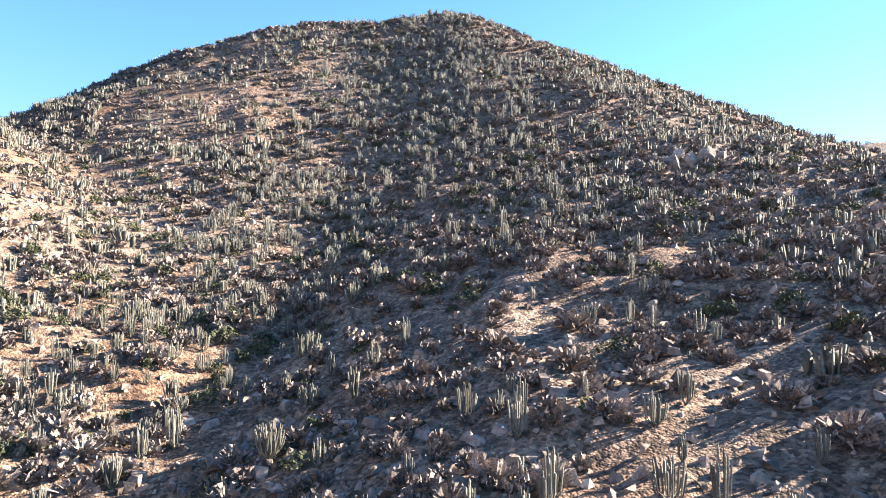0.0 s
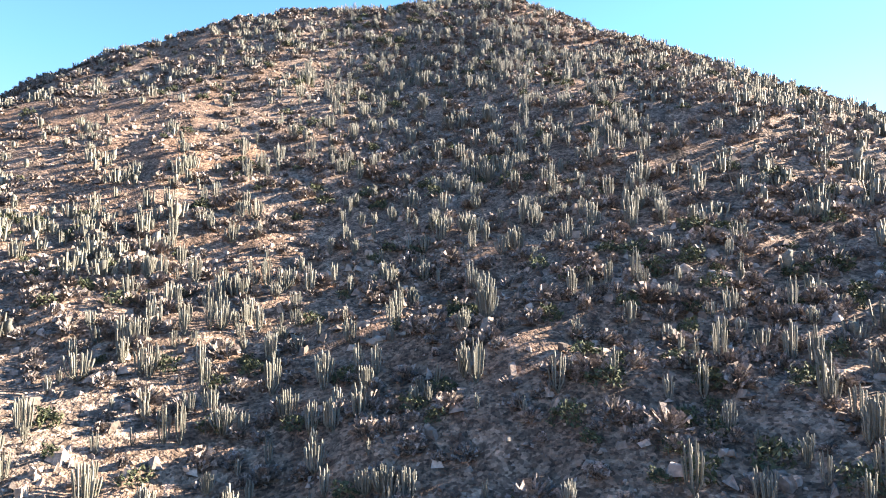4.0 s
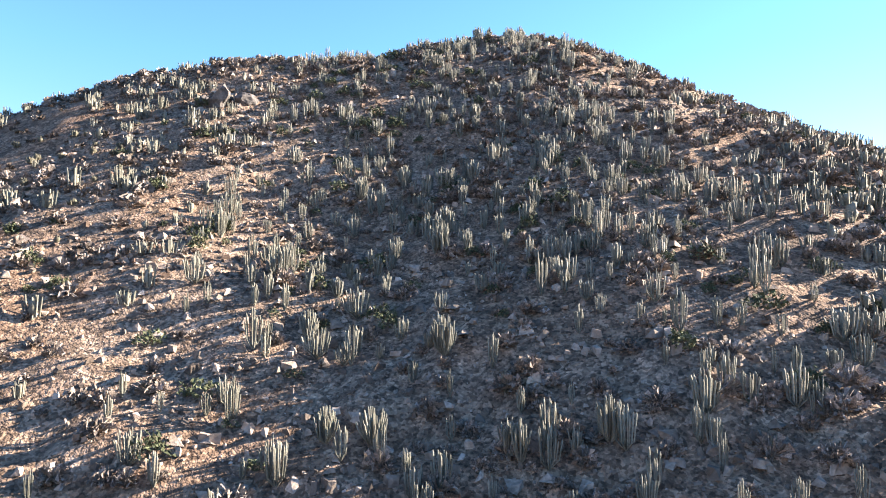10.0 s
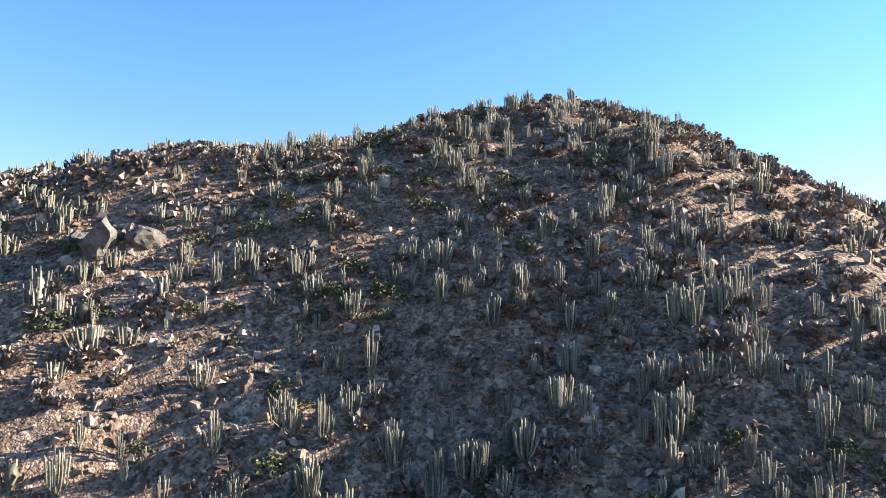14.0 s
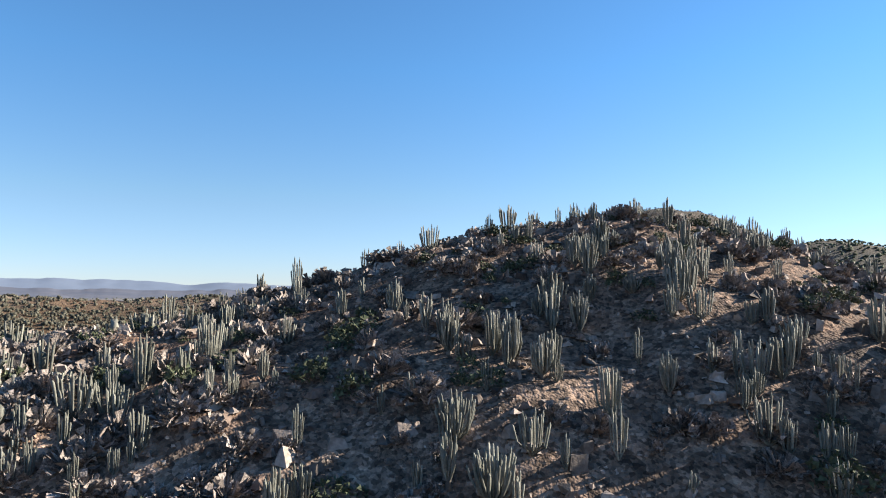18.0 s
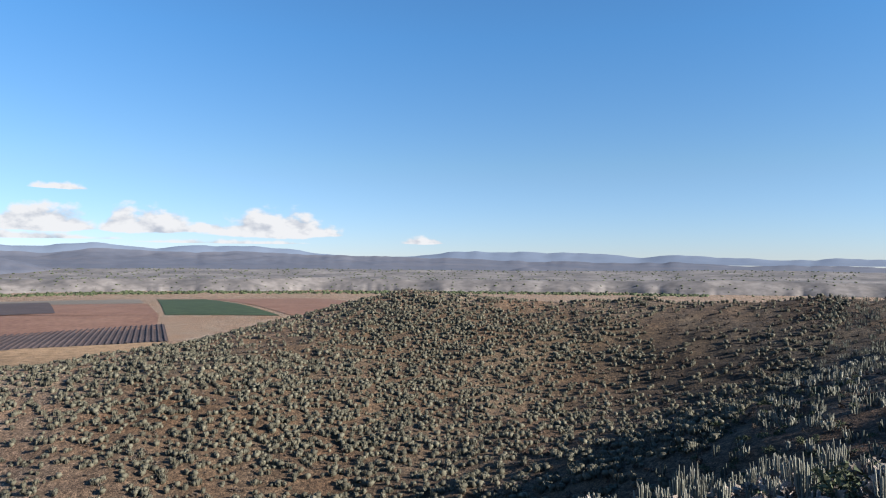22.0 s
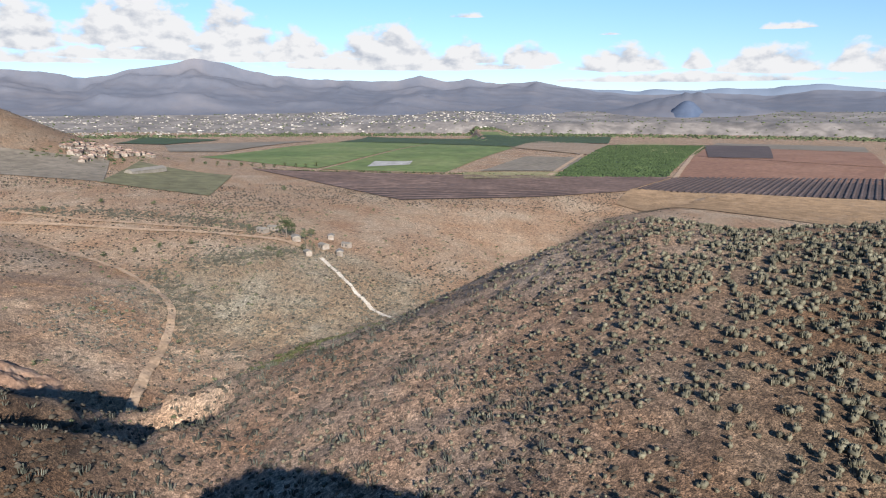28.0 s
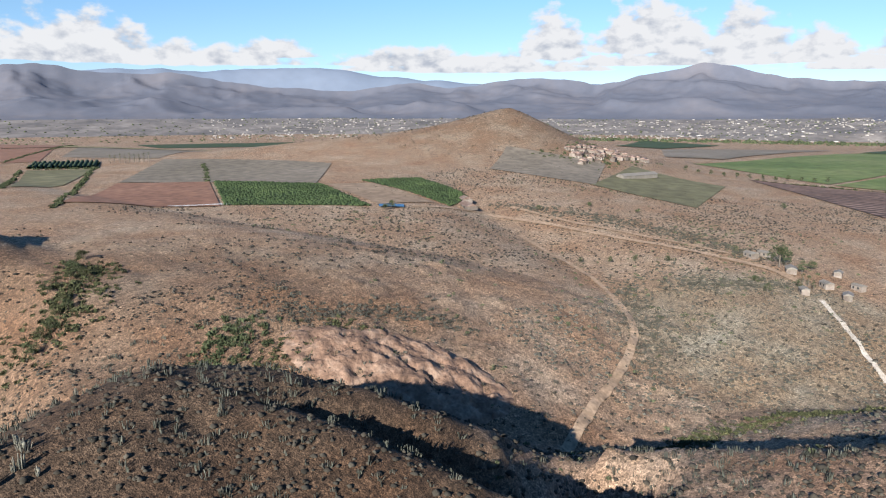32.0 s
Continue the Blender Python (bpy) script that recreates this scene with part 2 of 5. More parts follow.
def fbm(x, y, size, octaves=4, seed=0):
    total, gain = 0.0, 1.0
    for i in range(octaves):
        total = total + gain * (value_noise(x / size, y / size, seed + i) - 0.5)
        size, gain = size * 0.47, gain * 0.5
    return total


def step(v):
    v = np.clip(v, 0, 1)
    return v * v * (3 - 2 * v)


def near_line(x, y, line):
    """Distance to a line of (x, y, value) corners, the value at its nearest place, and the side."""
    best = np.full(np.shape(x), 1e9)
    value = np.zeros(np.shape(x))
    side = np.zeros(np.shape(x))
    for (ax, ay, av), (bx, by, bv) in zip(line, line[1:]):
        dx, dy = bx - ax, by - ay
        f = np.clip(((x - ax) * dx + (y - ay) * dy) / (dx * dx + dy * dy), 0, 1)
        d = np.hypot(x - ax - f * dx, y - ay - f * dy)
        m = d < best
        best = np.where(m, d, best)
        value = np.where(m, av + f * (bv - av), value)
        side = np.where(m, np.sign(dx * (y - ay) - dy * (x - ax)), side)
    return best, value, side


def smax(a, b, k):
    m = np.maximum(a, b)
    return m + k * np.log(np.exp((a - m) / k) + np.exp((b - m) / k)) - 0.0


def smin(a, b, k):
    return -smax(-a, -b, k)


CREST = [(-62, 184, 64.5), (-43, 190, 72), (-1, 203, 79.3), (12, 225, 78), (30, 290, 84), (79, 444, 111), (150, 560, 96)]
WEST_HILL = [(38, 435, 86), (0, 426, 76.5), (-45, 414, 73.5), (-95, 398, 72.5), (-170, 365, 75), (-192, 318, 60), (-203, 276, 53), (-207, 236, 58), (-215, 214, 50)]
SOUTH_SPUR = [(-91, 97, 50.5), (-104, 94, 51), (-113.5, 91.5, 51), (-122, 95.7, 49.6), (-128, 101, 48), (-137, 108, 44), (-147, 117, 38.2), (-154, 123, 32), (-170, 124, 20)]
SPUR_NOSE = [(-113, 92, 50.5), (-121, 103, 47.5), (-130, 113.5, 43.5), (-138, 123, 38.5), (-147, 130, 31), (-158, 138, 22)]
SPUR_GULLY = [(-126, 104, 45.5), (-135, 112.5, 38.5), (-143, 121, 32), (-152, 129, 24), (-172, 131, 15)]
RAVINES = (
    ([(-60, -60, 36), (-125, 8, 33), (-157, 56, 27), (-178, 90, 17), (-198, 110, 11), (-225, 121, 8), (-264, 130, 5), (-291, 169, 4), (-350, 205, 3), (-420, 234, 0), (-520, 290, 8), (-560, 360, 14)], 0.48, 0.5, 6),
    ([(-210, 116, 9.5), (-240, 103, 12), (-263, 95, 13.5), (-292, 81, 15), (-325, 50, 18), (-352, 12, 20), (-400, -66, 26)], 0.36, 0.2, 5),
)


def ridge(x, y, line, fall, k=3.0):
    """A hill along a crest line of (x, y, height) corners; fall(d) is the drop at a distance from the crest."""
    z = None
    for a, b in zip(line, line[1:]):
        d, v, s = near_line(x, y, [a, b])
        h = v - fall(d)
        z = h if z is None else smax(z, h, k)
    return z - k * 0.35


def land(x, y):
    """Height of the ground in metres."""
    x, y = np.asarray(x, float), np.asarray(y, float)
    far = np.hypot(x + 20, y - 180)
    # the plain: flat farmland, rising towards the south, falling far off to the river, and low to the east
    plain = 18 + 18 * step((220 - y) / 420) * step((x + 800) / 400)
    # the brown plateau between the gullies, which carries the orchard
    plain = np.maximum(plain, 18 + 21.5 * step((195 - y) / 150) * step((x + 345) / 130))
    plain = plain - 45 * step((far - 900) / 1700)
    east = step((x + 150) / 110) * step((430 - y) / 120)
    z = plain * (1 - east) - 34 * east
    z = z + 10 * step((x - 250) / 200)
    near = step((900 + x) / 250) * step((520 - y) / 160) * step((y + 420) / 300)
    d, v, s = near_line(x, y, RAVINES[1][0])
    plateau = step(0.5 + s * d / 40)
    for line, left, right, width in RAVINES:
        d, v, s = near_line(x, y, line)
        slope = np.where(s > 0, left if left < 0.4 else 0.22 + (left - 0.22) * plateau, right)
        if left > 0.4:
            slope = slope + 0.7 * np.exp(-((x + 184) / 20.0) ** 2 - ((y - 80) / 22.0) ** 2) * (s > 0)
        z = z + near * (smin(z, v + slope * (np.sqrt(d * d + width * width) - width * 0.6), 5) - z)
    # the first hill
    south = step((225 - y) / 40)

    def fall(d):
        steep = np.interp(d, (0, 6, 14, 28, 50, 75, 103, 130, 165, 200, 260, 400), (0, 0.6, 3.5, 12.5, 27, 43, 60, 72, 83.5, 91, 99, 130))
        gentle = np.interp(d, (0, 20, 60, 120, 200, 300), (0, 5, 24, 52, 84, 130))
        flank = np.interp(d, (0, 15, 60, 100, 160, 250), (0, 2.5, 18, 33, 58, 110))
        gentle = gentle + (flank - gentle) * step((400 - y) / 80) * step((y - 238) / 25)
        return steep * south + gentle * (1 - south)
    d, v, s = near_line(x, y, CREST[:3])
    hill = ridge(x, y, CREST, fall)
    hill = hill + south * (-2.3 * np.exp(-((x + 15) / 16.0) ** 2) * step((d - 12) / 30) + 0.08 * np.clip(x, 0, 24) * step((112 - y) / 30) + 0.04 * np.clip(x, -40, 0) + 0.1 * np.clip(x, 0, 60))
    # the gully down the southern face: its eastern bank leans away from the sun
    hill = hill + south * step((172 - y) / 20) * (0.07 * np.clip(x, 0, 24) * step((y - 105) / 15) + (1.0 - 0.62 * step((y - 50) / 28)) * (1.0 * np.exp(-((x - 1) / 7.0) ** 2) - 1.1 * np.exp(-((x + 12.5) / 6.0) ** 2)))
    hill = hill + south * (1.5 * np.exp(-((y - 177) / 7.5) ** 2) * step((x + 45) / 15) * step((26 - x) / 20) - 1.3 * np.exp(-((y - 150) / 12.0) ** 2)) + 0.6 * np.exp(-((x + 4) / 13.0) ** 2 - ((y - 200) / 9.0) ** 2)
    z = smax(z, hill, 3)
    # the hill to the west and the spur to the south
    inner = step((x + 225) / 40)
    z = smax(z, ridge(x, y, WEST_HILL, lambda d: 0.22 * np.maximum(0, 228 - y) + inner * ((0.11 + 0.1 * step((y - 250) / 80)) * d + 0.0022 * np.maximum(0, d - 85) ** 2) + (1 - inner) * 0.45 * (np.sqrt(d * d + 400) - 20), 4), 4)
    d, v, s = near_line(x, y, SOUTH_SPUR)
    z = smax(z, ridge(x, y, SOUTH_SPUR, lambda d: (np.where(s > 0, 0.72, 0.5) + 1.2 * step((x + 97) / 12)) * (np.sqrt(d * d + 64) - 8), 1.5), 2)
    z = smax(z, ridge(x, y, SPUR_NOSE, lambda d: 0.6 * (np.sqrt(d * d + 25) - 5), 1.5), 1.5)
    d, v, s = near_line(x, y, SPUR_GULLY)
    z = smin(z, v + 0.9 * d + 200 * step((d - 12) / 16), 1.2)
    # a knob added just out of view, to cast shade at the ravine's head
    z = smax(z, 60 - 0.75 * (np.sqrt((x + 122) ** 2 + (y + 86) ** 2 + 100) - 10), 3)
    z = z - 5 * np.exp(-((x + 92) / 40.0) ** 2 - ((y - 256) / 36.0) ** 2) - 6 * np.exp(-((x + 85) / 34.0) ** 2 - ((y - 325) / 40.0) ** 2)
    # the round hill by the village
    z = z + 62 * np.exp(-(np.hypot((x + 690), (y + 250)) / 112.0) ** 1.35) + 17 * np.exp(-(np.hypot((x + 590) / 1.3, (y + 390)) / 130.0) ** 2)
    # roughness of the near ground
    local = step((450 - far) / 200)
    z = z + local * (1.15 * fbm(x, y, 26, 4, 3) + 0.65 * fbm(x, y, 8.0, 2, 13) + 0.95 * fbm(x, y, 4.0, 3, 9)) + (1 - local) * 0.8 * fbm(x, y, 90, 3, 5)
    # hills to the east
    z = smax(z, 113 - 0.42 * (np.sqrt((x - 262) ** 2 + (y - 645) ** 2 + 900) - 30), 4)
    z = smax(z, 52 - 0.4 * (np.sqrt((x - 152) ** 2 + (y - 240) ** 2 + 200) - 14), 4)
    return z


def steps(*runs):
    out = []
    for a, b, n in runs:
        out += list(np.linspace(a, b, n, endpoint=False))
    return np.array(out + [runs[-1][1]])


def grow(a, b, n):
    return list(np.sign(a) * np.geomspace(abs(a), abs(b), n))


gx = np.concatenate([np.array(grow(-4990, -760, 40))[:-1], steps((-760, -300, 66), (-300, -72, 98), (-72, 56, 122), (56, 300, 44)), np.geomspace(300, 4990, 20)[1:]])
gy = np.concatenate([np.array(grow(-4990, -380, 32))[:-1], steps((-380, 16, 96), (16, 212, 186), (212, 440, 96)), np.geomspace(440, 4990, 45)[1:]])


def sheet(name, xs, ys, zs):
    """One mesh from a grid of heights."""
    nx, ny = len(xs), len(ys)
    co = np.empty((ny, nx, 3))
    co[..., 0], co[..., 1], co[..., 2] = xs[None, :], ys[:, None], zs
    i = np.arange(nx * ny).reshape(ny, nx)
    quads = np.stack([i[:-1, :-1], i[:-1, 1:], i[1:, 1:], i[1:, :-1]], -1).reshape(-1, 4)
    return mesh_of(name, co.reshape(-1, 3), quads)


def mesh_of(name, co, faces, smooth=True):
    """A mesh from arrays of corners and of faces with equally many corners each."""
    me = bpy.data.meshes.new(name)
    n, k = faces.shape
    me.vertices.add(len(co))
    me.vertices.foreach_set("co", np.asarray(co, np.float32).ravel())
    me.loops.add(n * k)
    me.loops.foreach_set("vertex_index", faces.astype(np.int32).ravel())
    me.polygons.add(n)
    me.polygons.foreach_set("loop_start", np.arange(0, n * k, k, dtype=np.int32))
    me.update(calc_edges=True)
    me.polygons.foreach_set("use_smooth", np.full(n, smooth))
    return me


X, Y = np.meshgrid(gx, gy)
ground_mesh = sheet("ground", gx, gy, land(X, Y))
M_GROUND = material("dry_earth", (0.15, 0.1, 0.071), (0.137, 0.08, 0.051), (0.176, 0.132, 0.102), 0.95, 0.035, 0.9, 2.2, 1.3)
nodes, links = M_GROUND.node_tree.nodes, M_GROUND.node_tree.links
shader = nodes["Principled BSDF"]
old = shader.inputs["Base Color"].links[0].from_socket
where = nodes.new("ShaderNodeNewGeometry")
for cell, low, high in ((6.5, 0.42, 1.75), (2.4, 0.6, 1.5), (0.8, 0.75, 1.25)):      # gravel and stones lying in the earth
    pebble = nodes.new("ShaderNodeTexVoronoi")
    pebble.inputs["Scale"].default_value = cell
    links.new(where.outputs["Position"], pebble.inputs["Vector"])
    grey = nodes.new("ShaderNodeSeparateColor")
    links.new(pebble.outputs["Color"], grey.inputs[0])
    span = nodes.new("ShaderNodeMapRange")
    span.inputs["To Min"].default_value, span.inputs["To Max"].default_value = low, high
    links.new(grey.outputs[0], span.inputs["Value"])
    both = nodes.new("ShaderNodeVectorMath")
    both.operation = "MULTIPLY"
    links.new(old, both.inputs[0])
    links.new(span.outputs["Result"], both.inputs[1])
    old = both.outputs["Vector"]
relief = shader.inputs["Normal"].links[0].from_socket
for cell, deep in ((4.3, 0.05), (9.0, 0.04)):
    lump = nodes.new("ShaderNodeTexVoronoi")
    lump.inputs["Scale"].default_value = cell
    links.new(where.outputs["Position"], lump.inputs["Vector"])
    press = nodes.new("ShaderNodeBump")
    press.invert = True
    press.inputs["Strength"].default_value, press.inputs["Distance"].default_value = 1.0, deep
    links.new(lump.outputs["Distance"], press.inputs["Height"])
    links.new(relief, press.inputs["Normal"])
    relief = press.outputs["Normal"]
links.new(relief, shader.inputs["Normal"])
# browner soil on the western hill, with part of its shade put into the colour
# on the southern spur and northern hill the slope's shade is painted dark
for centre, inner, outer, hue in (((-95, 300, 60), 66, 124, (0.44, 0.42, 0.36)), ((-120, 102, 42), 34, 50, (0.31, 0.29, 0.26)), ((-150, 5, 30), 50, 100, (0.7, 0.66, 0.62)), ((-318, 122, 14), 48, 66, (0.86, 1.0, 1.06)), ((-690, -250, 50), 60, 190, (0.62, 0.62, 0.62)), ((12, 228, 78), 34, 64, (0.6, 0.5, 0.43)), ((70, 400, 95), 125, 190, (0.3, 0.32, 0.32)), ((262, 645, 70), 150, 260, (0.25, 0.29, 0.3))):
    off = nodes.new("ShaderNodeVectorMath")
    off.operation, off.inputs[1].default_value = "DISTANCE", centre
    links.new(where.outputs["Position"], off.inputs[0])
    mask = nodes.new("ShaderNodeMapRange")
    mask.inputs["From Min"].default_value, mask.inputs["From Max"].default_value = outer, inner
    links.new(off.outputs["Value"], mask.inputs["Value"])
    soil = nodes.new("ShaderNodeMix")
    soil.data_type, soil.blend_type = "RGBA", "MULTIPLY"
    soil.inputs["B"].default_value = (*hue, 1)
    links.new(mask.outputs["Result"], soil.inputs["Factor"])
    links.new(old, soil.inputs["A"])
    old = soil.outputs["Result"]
# paler soil on the plain, increasing with distance from the first hill
off = nodes.new("ShaderNodeVectorMath")
off.operation, off.inputs[1].default_value = "DISTANCE", (-10, 190, 60)
links.new(where.outputs["Position"], off.inputs[0])
mask = nodes.new("ShaderNodeMapRange")
mask.inputs["From Min"].default_value, mask.inputs["From Max"].default_value = 115, 300
links.new(off.outputs["Value"], mask.inputs["Value"])
soil = nodes.new("ShaderNodeMix")
soil.data_type, soil.blend_type = "RGBA", "MULTIPLY"
soil.inputs["B"].default_value = (1.15, 1.17, 1.1, 1)
links.new(mask.outputs["Result"], soil.inputs["Factor"])
links.new(old, soil.inputs["A"])
old = soil.outputs["Result"]
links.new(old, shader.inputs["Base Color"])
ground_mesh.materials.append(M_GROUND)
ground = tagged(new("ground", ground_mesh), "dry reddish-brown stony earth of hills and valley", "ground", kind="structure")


# ---------------------------------------------------------------- helpers for things
def part(name, data, mat, parent, label=""):
    """Links a mesh, or a bmesh, as one part under a thing."""
    if isinstance(data, bmesh.types.BMesh):
        me = bpy.data.meshes.new(name)
        data.to_mesh(me)
        data.free()
        data = me
    if mat and not data.materials:
        data.materials.append(mat)
    ob = new(name, data)
    ob.parent = parent
    return tagged(ob, label)


def turned(co, matrix):
    m = np.array(matrix)
    return co @ m[:3, :3].T + m[:3, 3]


def joined(pieces):
    cs, qs, k = [], [], 0
    for co, q in pieces:
        cs.append(co)
        qs.append(q + k)
        k += len(co)
    return np.concatenate(cs), np.concatenate(qs)


def scatter(rng, x0, x1, y0, y1, each, keep):
    """Places on the ground, one in `each` square metres at most, thinned by keep(x, y)."""
    n = int((x1 - x0) * (y1 - y0) / each)
    x, y = rng.uniform(x0, x1, n), rng.uniform(y0, y1, n)
    m = rng.random(n) < keep(x, y)
    return x[m], y[m]


def strewn(name, kinds, x, y, z, sizes, rng, mat, label, category, squash=0.2, smooth=True, parent=None):
    """Many plants or stones as one mesh, out of a few kinds."""
    cs, qs, k = [], [], 0
    pick = rng.integers(0, len(kinds), len(x))
    turn = rng.uniform(0, 2 * np.pi, len(x))
    wide = sizes * rng.uniform(1 - squash, 1 + squash, len(x))
    for j, (co, q) in enumerate(kinds):
        ids = np.nonzero(pick == j)[0]
        if not len(ids):
            continue
        c, s = np.cos(turn[ids])[:, None], np.sin(turn[ids])[:, None]
        px = (co[None, :, 0] * c - co[None, :, 1] * s) * wide[ids][:, None] + x[ids][:, None]
        py = (co[None, :, 0] * s + co[None, :, 1] * c) * wide[ids][:, None] + y[ids][:, None]
        pz = co[None, :, 2] * sizes[ids][:, None] + z[ids][:, None]
        cs.append(np.stack([px, py, pz], -1).reshape(-1, 3))
        qs.append((q[None] + (np.arange(len(ids)) * len(co))[:, None, None]).reshape(-1, q.shape[1]) + k)
        k += len(ids) * len(co)
    me = mesh_of(name, np.concatenate(cs), np.concatenate(qs), smooth)
    me.materials.append(mat)
    ob = tagged(new(name, me), label, category, kind="stuff")
    return ob


# ---------------------------------------------------------------- cacti
def stem_arrays(sides, rows):
    """An upright stem, 1 m high and 1 m across, as corner and quad arrays."""
    co, a = [], np.arange(sides) * 2 * np.pi / sides
    for h, r in rows:
        ribs = r * (0.54 - 0.11 * (np.arange(sides) % 2)) if sides > 6 else np.full(sides, 0.5 * r)
        co.append(np.stack([np.cos(a) * ribs, np.sin(a) * ribs, np.full(sides, h)], -1))
    q = []
    for k in range(len(rows) - 1):
        for i in range(sides):
            j = (i + 1) % sides
            q.append((k * sides + i, k * sides + j, (k + 1) * sides + j, (k + 1) * sides + i))
    return np.concatenate(co), np.array(q)


def cactus_plan(rng, stems, spread, tall):
    """Stems of one candelabra cactus: each leaves the short trunk low, leans out, and stands up."""
    out = []
    for i in range(stems):
        r = spread * math.sqrt((i + 0.4) / stems)
        top = tall * (1.0 - 0.25 * (r / spread) ** 2) * rng.uniform(0.78, 1.1)
        foot = 0.16 + 0.2 * tall * (r / spread) * rng.uniform(0.5, 1.2)
        out.append((i * 2.399 + rng.uniform(-0.4, 0.4), r, foot, top, rng.uniform(0.088, 0.122)))
    return out


ROWS_MID = [(0.0, 0.65), (0.9, 1.0), (1.0, 0.3)]


def limb_matrix(a, r, foot, top, w):
    base = Vector((math.cos(a) * r * 0.8, math.sin(a) * r * 0.8, foot))
    tip = Vector((math.cos(a) * r * 1.08, math.sin(a) * r * 1.08, top))
    way = tip - base
    return Matrix.Translation(base) @ way.to_track_quat("Z", "Y").to_matrix().to_4x4() @ Matrix.Diagonal((w, w, way.length, 1))


def joint_matrix(a, r, foot, w):
    base = Vector((0, 0, 0.0))
    tip = Vector((math.cos(a) * r * 0.82, math.sin(a) * r * 0.82, foot + 0.07))
    way = tip - base
    return Matrix.Translation(base) @ way.to_track_quat("Z", "Y").to_matrix().to_4x4() @ Matrix.Diagonal((w * 0.75, w * 0.75, way.length, 1))


def cactus_arrays(plan, sides, rows, joints):
    stem, joint = stem_arrays(sides, rows), stem_arrays(3, [(0, 1.0), (1, 0.9)])
    pieces = []
    for a, r, foot, top, w in plan:
        if not joints:
            r, top, foot, w = r * 1.45, top * 0.85, foot * 0.45, w * 1.9
        pieces.append((turned(stem[0], limb_matrix(a, r, foot, top, w)), stem[1]))
        if joints:
            pieces.append((turned(joint[0], joint_matrix(a, r, foot, w)), joint[1]))
    return joined(pieces)


def tube(points, radii, sides):
    """A tube along a bent line, as corner and quad arrays."""
    co = []
    for k, (c, r) in enumerate(zip(points, radii)):
        way = (points[min(k + 1, len(points) - 1)] - points[max(k - 1, 0)]).normalized()
        u = way.orthogonal().normalized() if abs(way.z) < 0.3 else Vector((1, 0, 0)).cross(way).normalized()
        v = way.cross(u)
        for i in range(sides):
            a = 2 * math.pi * i / sides
            g = r * (1.0 - 0.16 * (i % 2))
            co.append(tuple(c + u * math.cos(a) * g + v * math.sin(a) * g))
    q = [(k * sides + i, k * sides + (i + 1) % sides, (k + 1) * sides + (i + 1) % sides, (k + 1) * sides + i) for k in range(len(points) - 1) for i in range(sides)]
    return np.array(co), np.array(q)


def cactus_thing(plan, rng):
    """One cactus: a woody trunk, and every stem, bent up from the trunk, a part of its own."""
    top = new("candelabra_cactus")
    part("trunk", mesh_of("trunk", *stem_arrays(8, [(-0.25, 0.34), (0.0, 0.32), (0.12, 0.26), (0.24, 0.22), (0.3, 0.05)])), M_WOOD, top, "grey woody trunk")
    for a, r, f, t, w in plan:
        d, lean = Vector((math.cos(a), math.sin(a), 0)), Vector((rng.uniform(-0.08, 0.08), rng.uniform(-0.08, 0.08), 0))
        line = [Vector((0, 0, 0.06)), d * r * 0.42 + Vector((0, 0, 0.06 + f * 0.55)), d * r * 0.76 + Vector((0, 0, f + 0.12)), d * r * 0.95 + lean + Vector((0, 0, f + (t - f) * 0.5)),
                d * r * 1.06 + lean * 2 + Vector((0, 0, f + (t - f) * 0.9)), d * r * 1.1 + lean * 2 + Vector((0, 0, t - 0.05)), d * r * 1.1 + lean * 2 + Vector((0, 0, t))]
        part("stem", mesh_of("stem", *tube(line, [w * g for g in (0.32, 0.36, 0.46, 0.53, 0.5, 0.36, 0.1)], 6)), M_CACTUS, top)
    return tagged(top, "grey-green candelabra cactus with upright stems on stony slope", "cactus", "cacti on the hillside")


def cactus_size(y, n):
    return rng.uniform(0.5, 1.05, n) * (0.78 + 0.2 * step((y - 60) / 45) - 0.08 * step((y - 140) / 50))


rng = np.random.default_rng(7)
SHAPES = ((30, 0.54, 2.3), (20, 0.44, 2.3), (36, 0.68, 2.25), (12, 0.34, 2.0), (24, 0.47, 2.6), (40, 0.8, 2.0), (8, 0.27, 1.7))
PLANS = [cactus_plan(rng, *s) for s in SHAPES]
ROWS_FAR = [(0.0, 0.8), (1.0, 0.6)]
MID = [cactus_arrays(p[::-1][::2] if len(p) > 15 else p, 4, ROWS_MID, True) for p in PLANS]
OUTER = [(co * np.array([1.1, 1.1, 0.95]), q) for co, q in (cactus_arrays(p[::3], 3, ROWS_FAR, False) for p in PLANS)]
def core(co, q, wide, tall):
    """A cactus with the crowded inner stems as one uneven mass."""
    a = np.arange(5) * 2 * np.pi / 5
    rings = [np.stack([np.cos(a + k) * wide * w * rng.uniform(0.75, 1.2, 5), np.sin(a + k) * wide * w * rng.uniform(0.75, 1.2, 5), tall * h * rng.uniform(0.85, 1.1, 5)], -1) for k, (w, h) in enumerate(((0.45, 0.0), (1.0, 0.55), (0.85, 0.95), (0.1, 1.0)))]
    faces = np.array([(k * 5 + i, k * 5 + (i + 1) % 5, k * 5 + 5 + (i + 1) % 5, k * 5 + 5 + i) for k in range(3) for i in range(5)])
    return joined([(co, q), (np.concatenate(rings), faces)])


BUNDLE = [(co * np.array([1.3, 1.3, 0.8]), q) for co, q in (cactus_arrays([(a, r * 0.75, f * 0.6, t, w * 1.35) for a, r, f, t, w in p[::3]], 3, ROWS_FAR, False) for p in PLANS[:6])]
BUNDLE = [core(co, q, 0.78, 1.25) for co, q in BUNDLE]
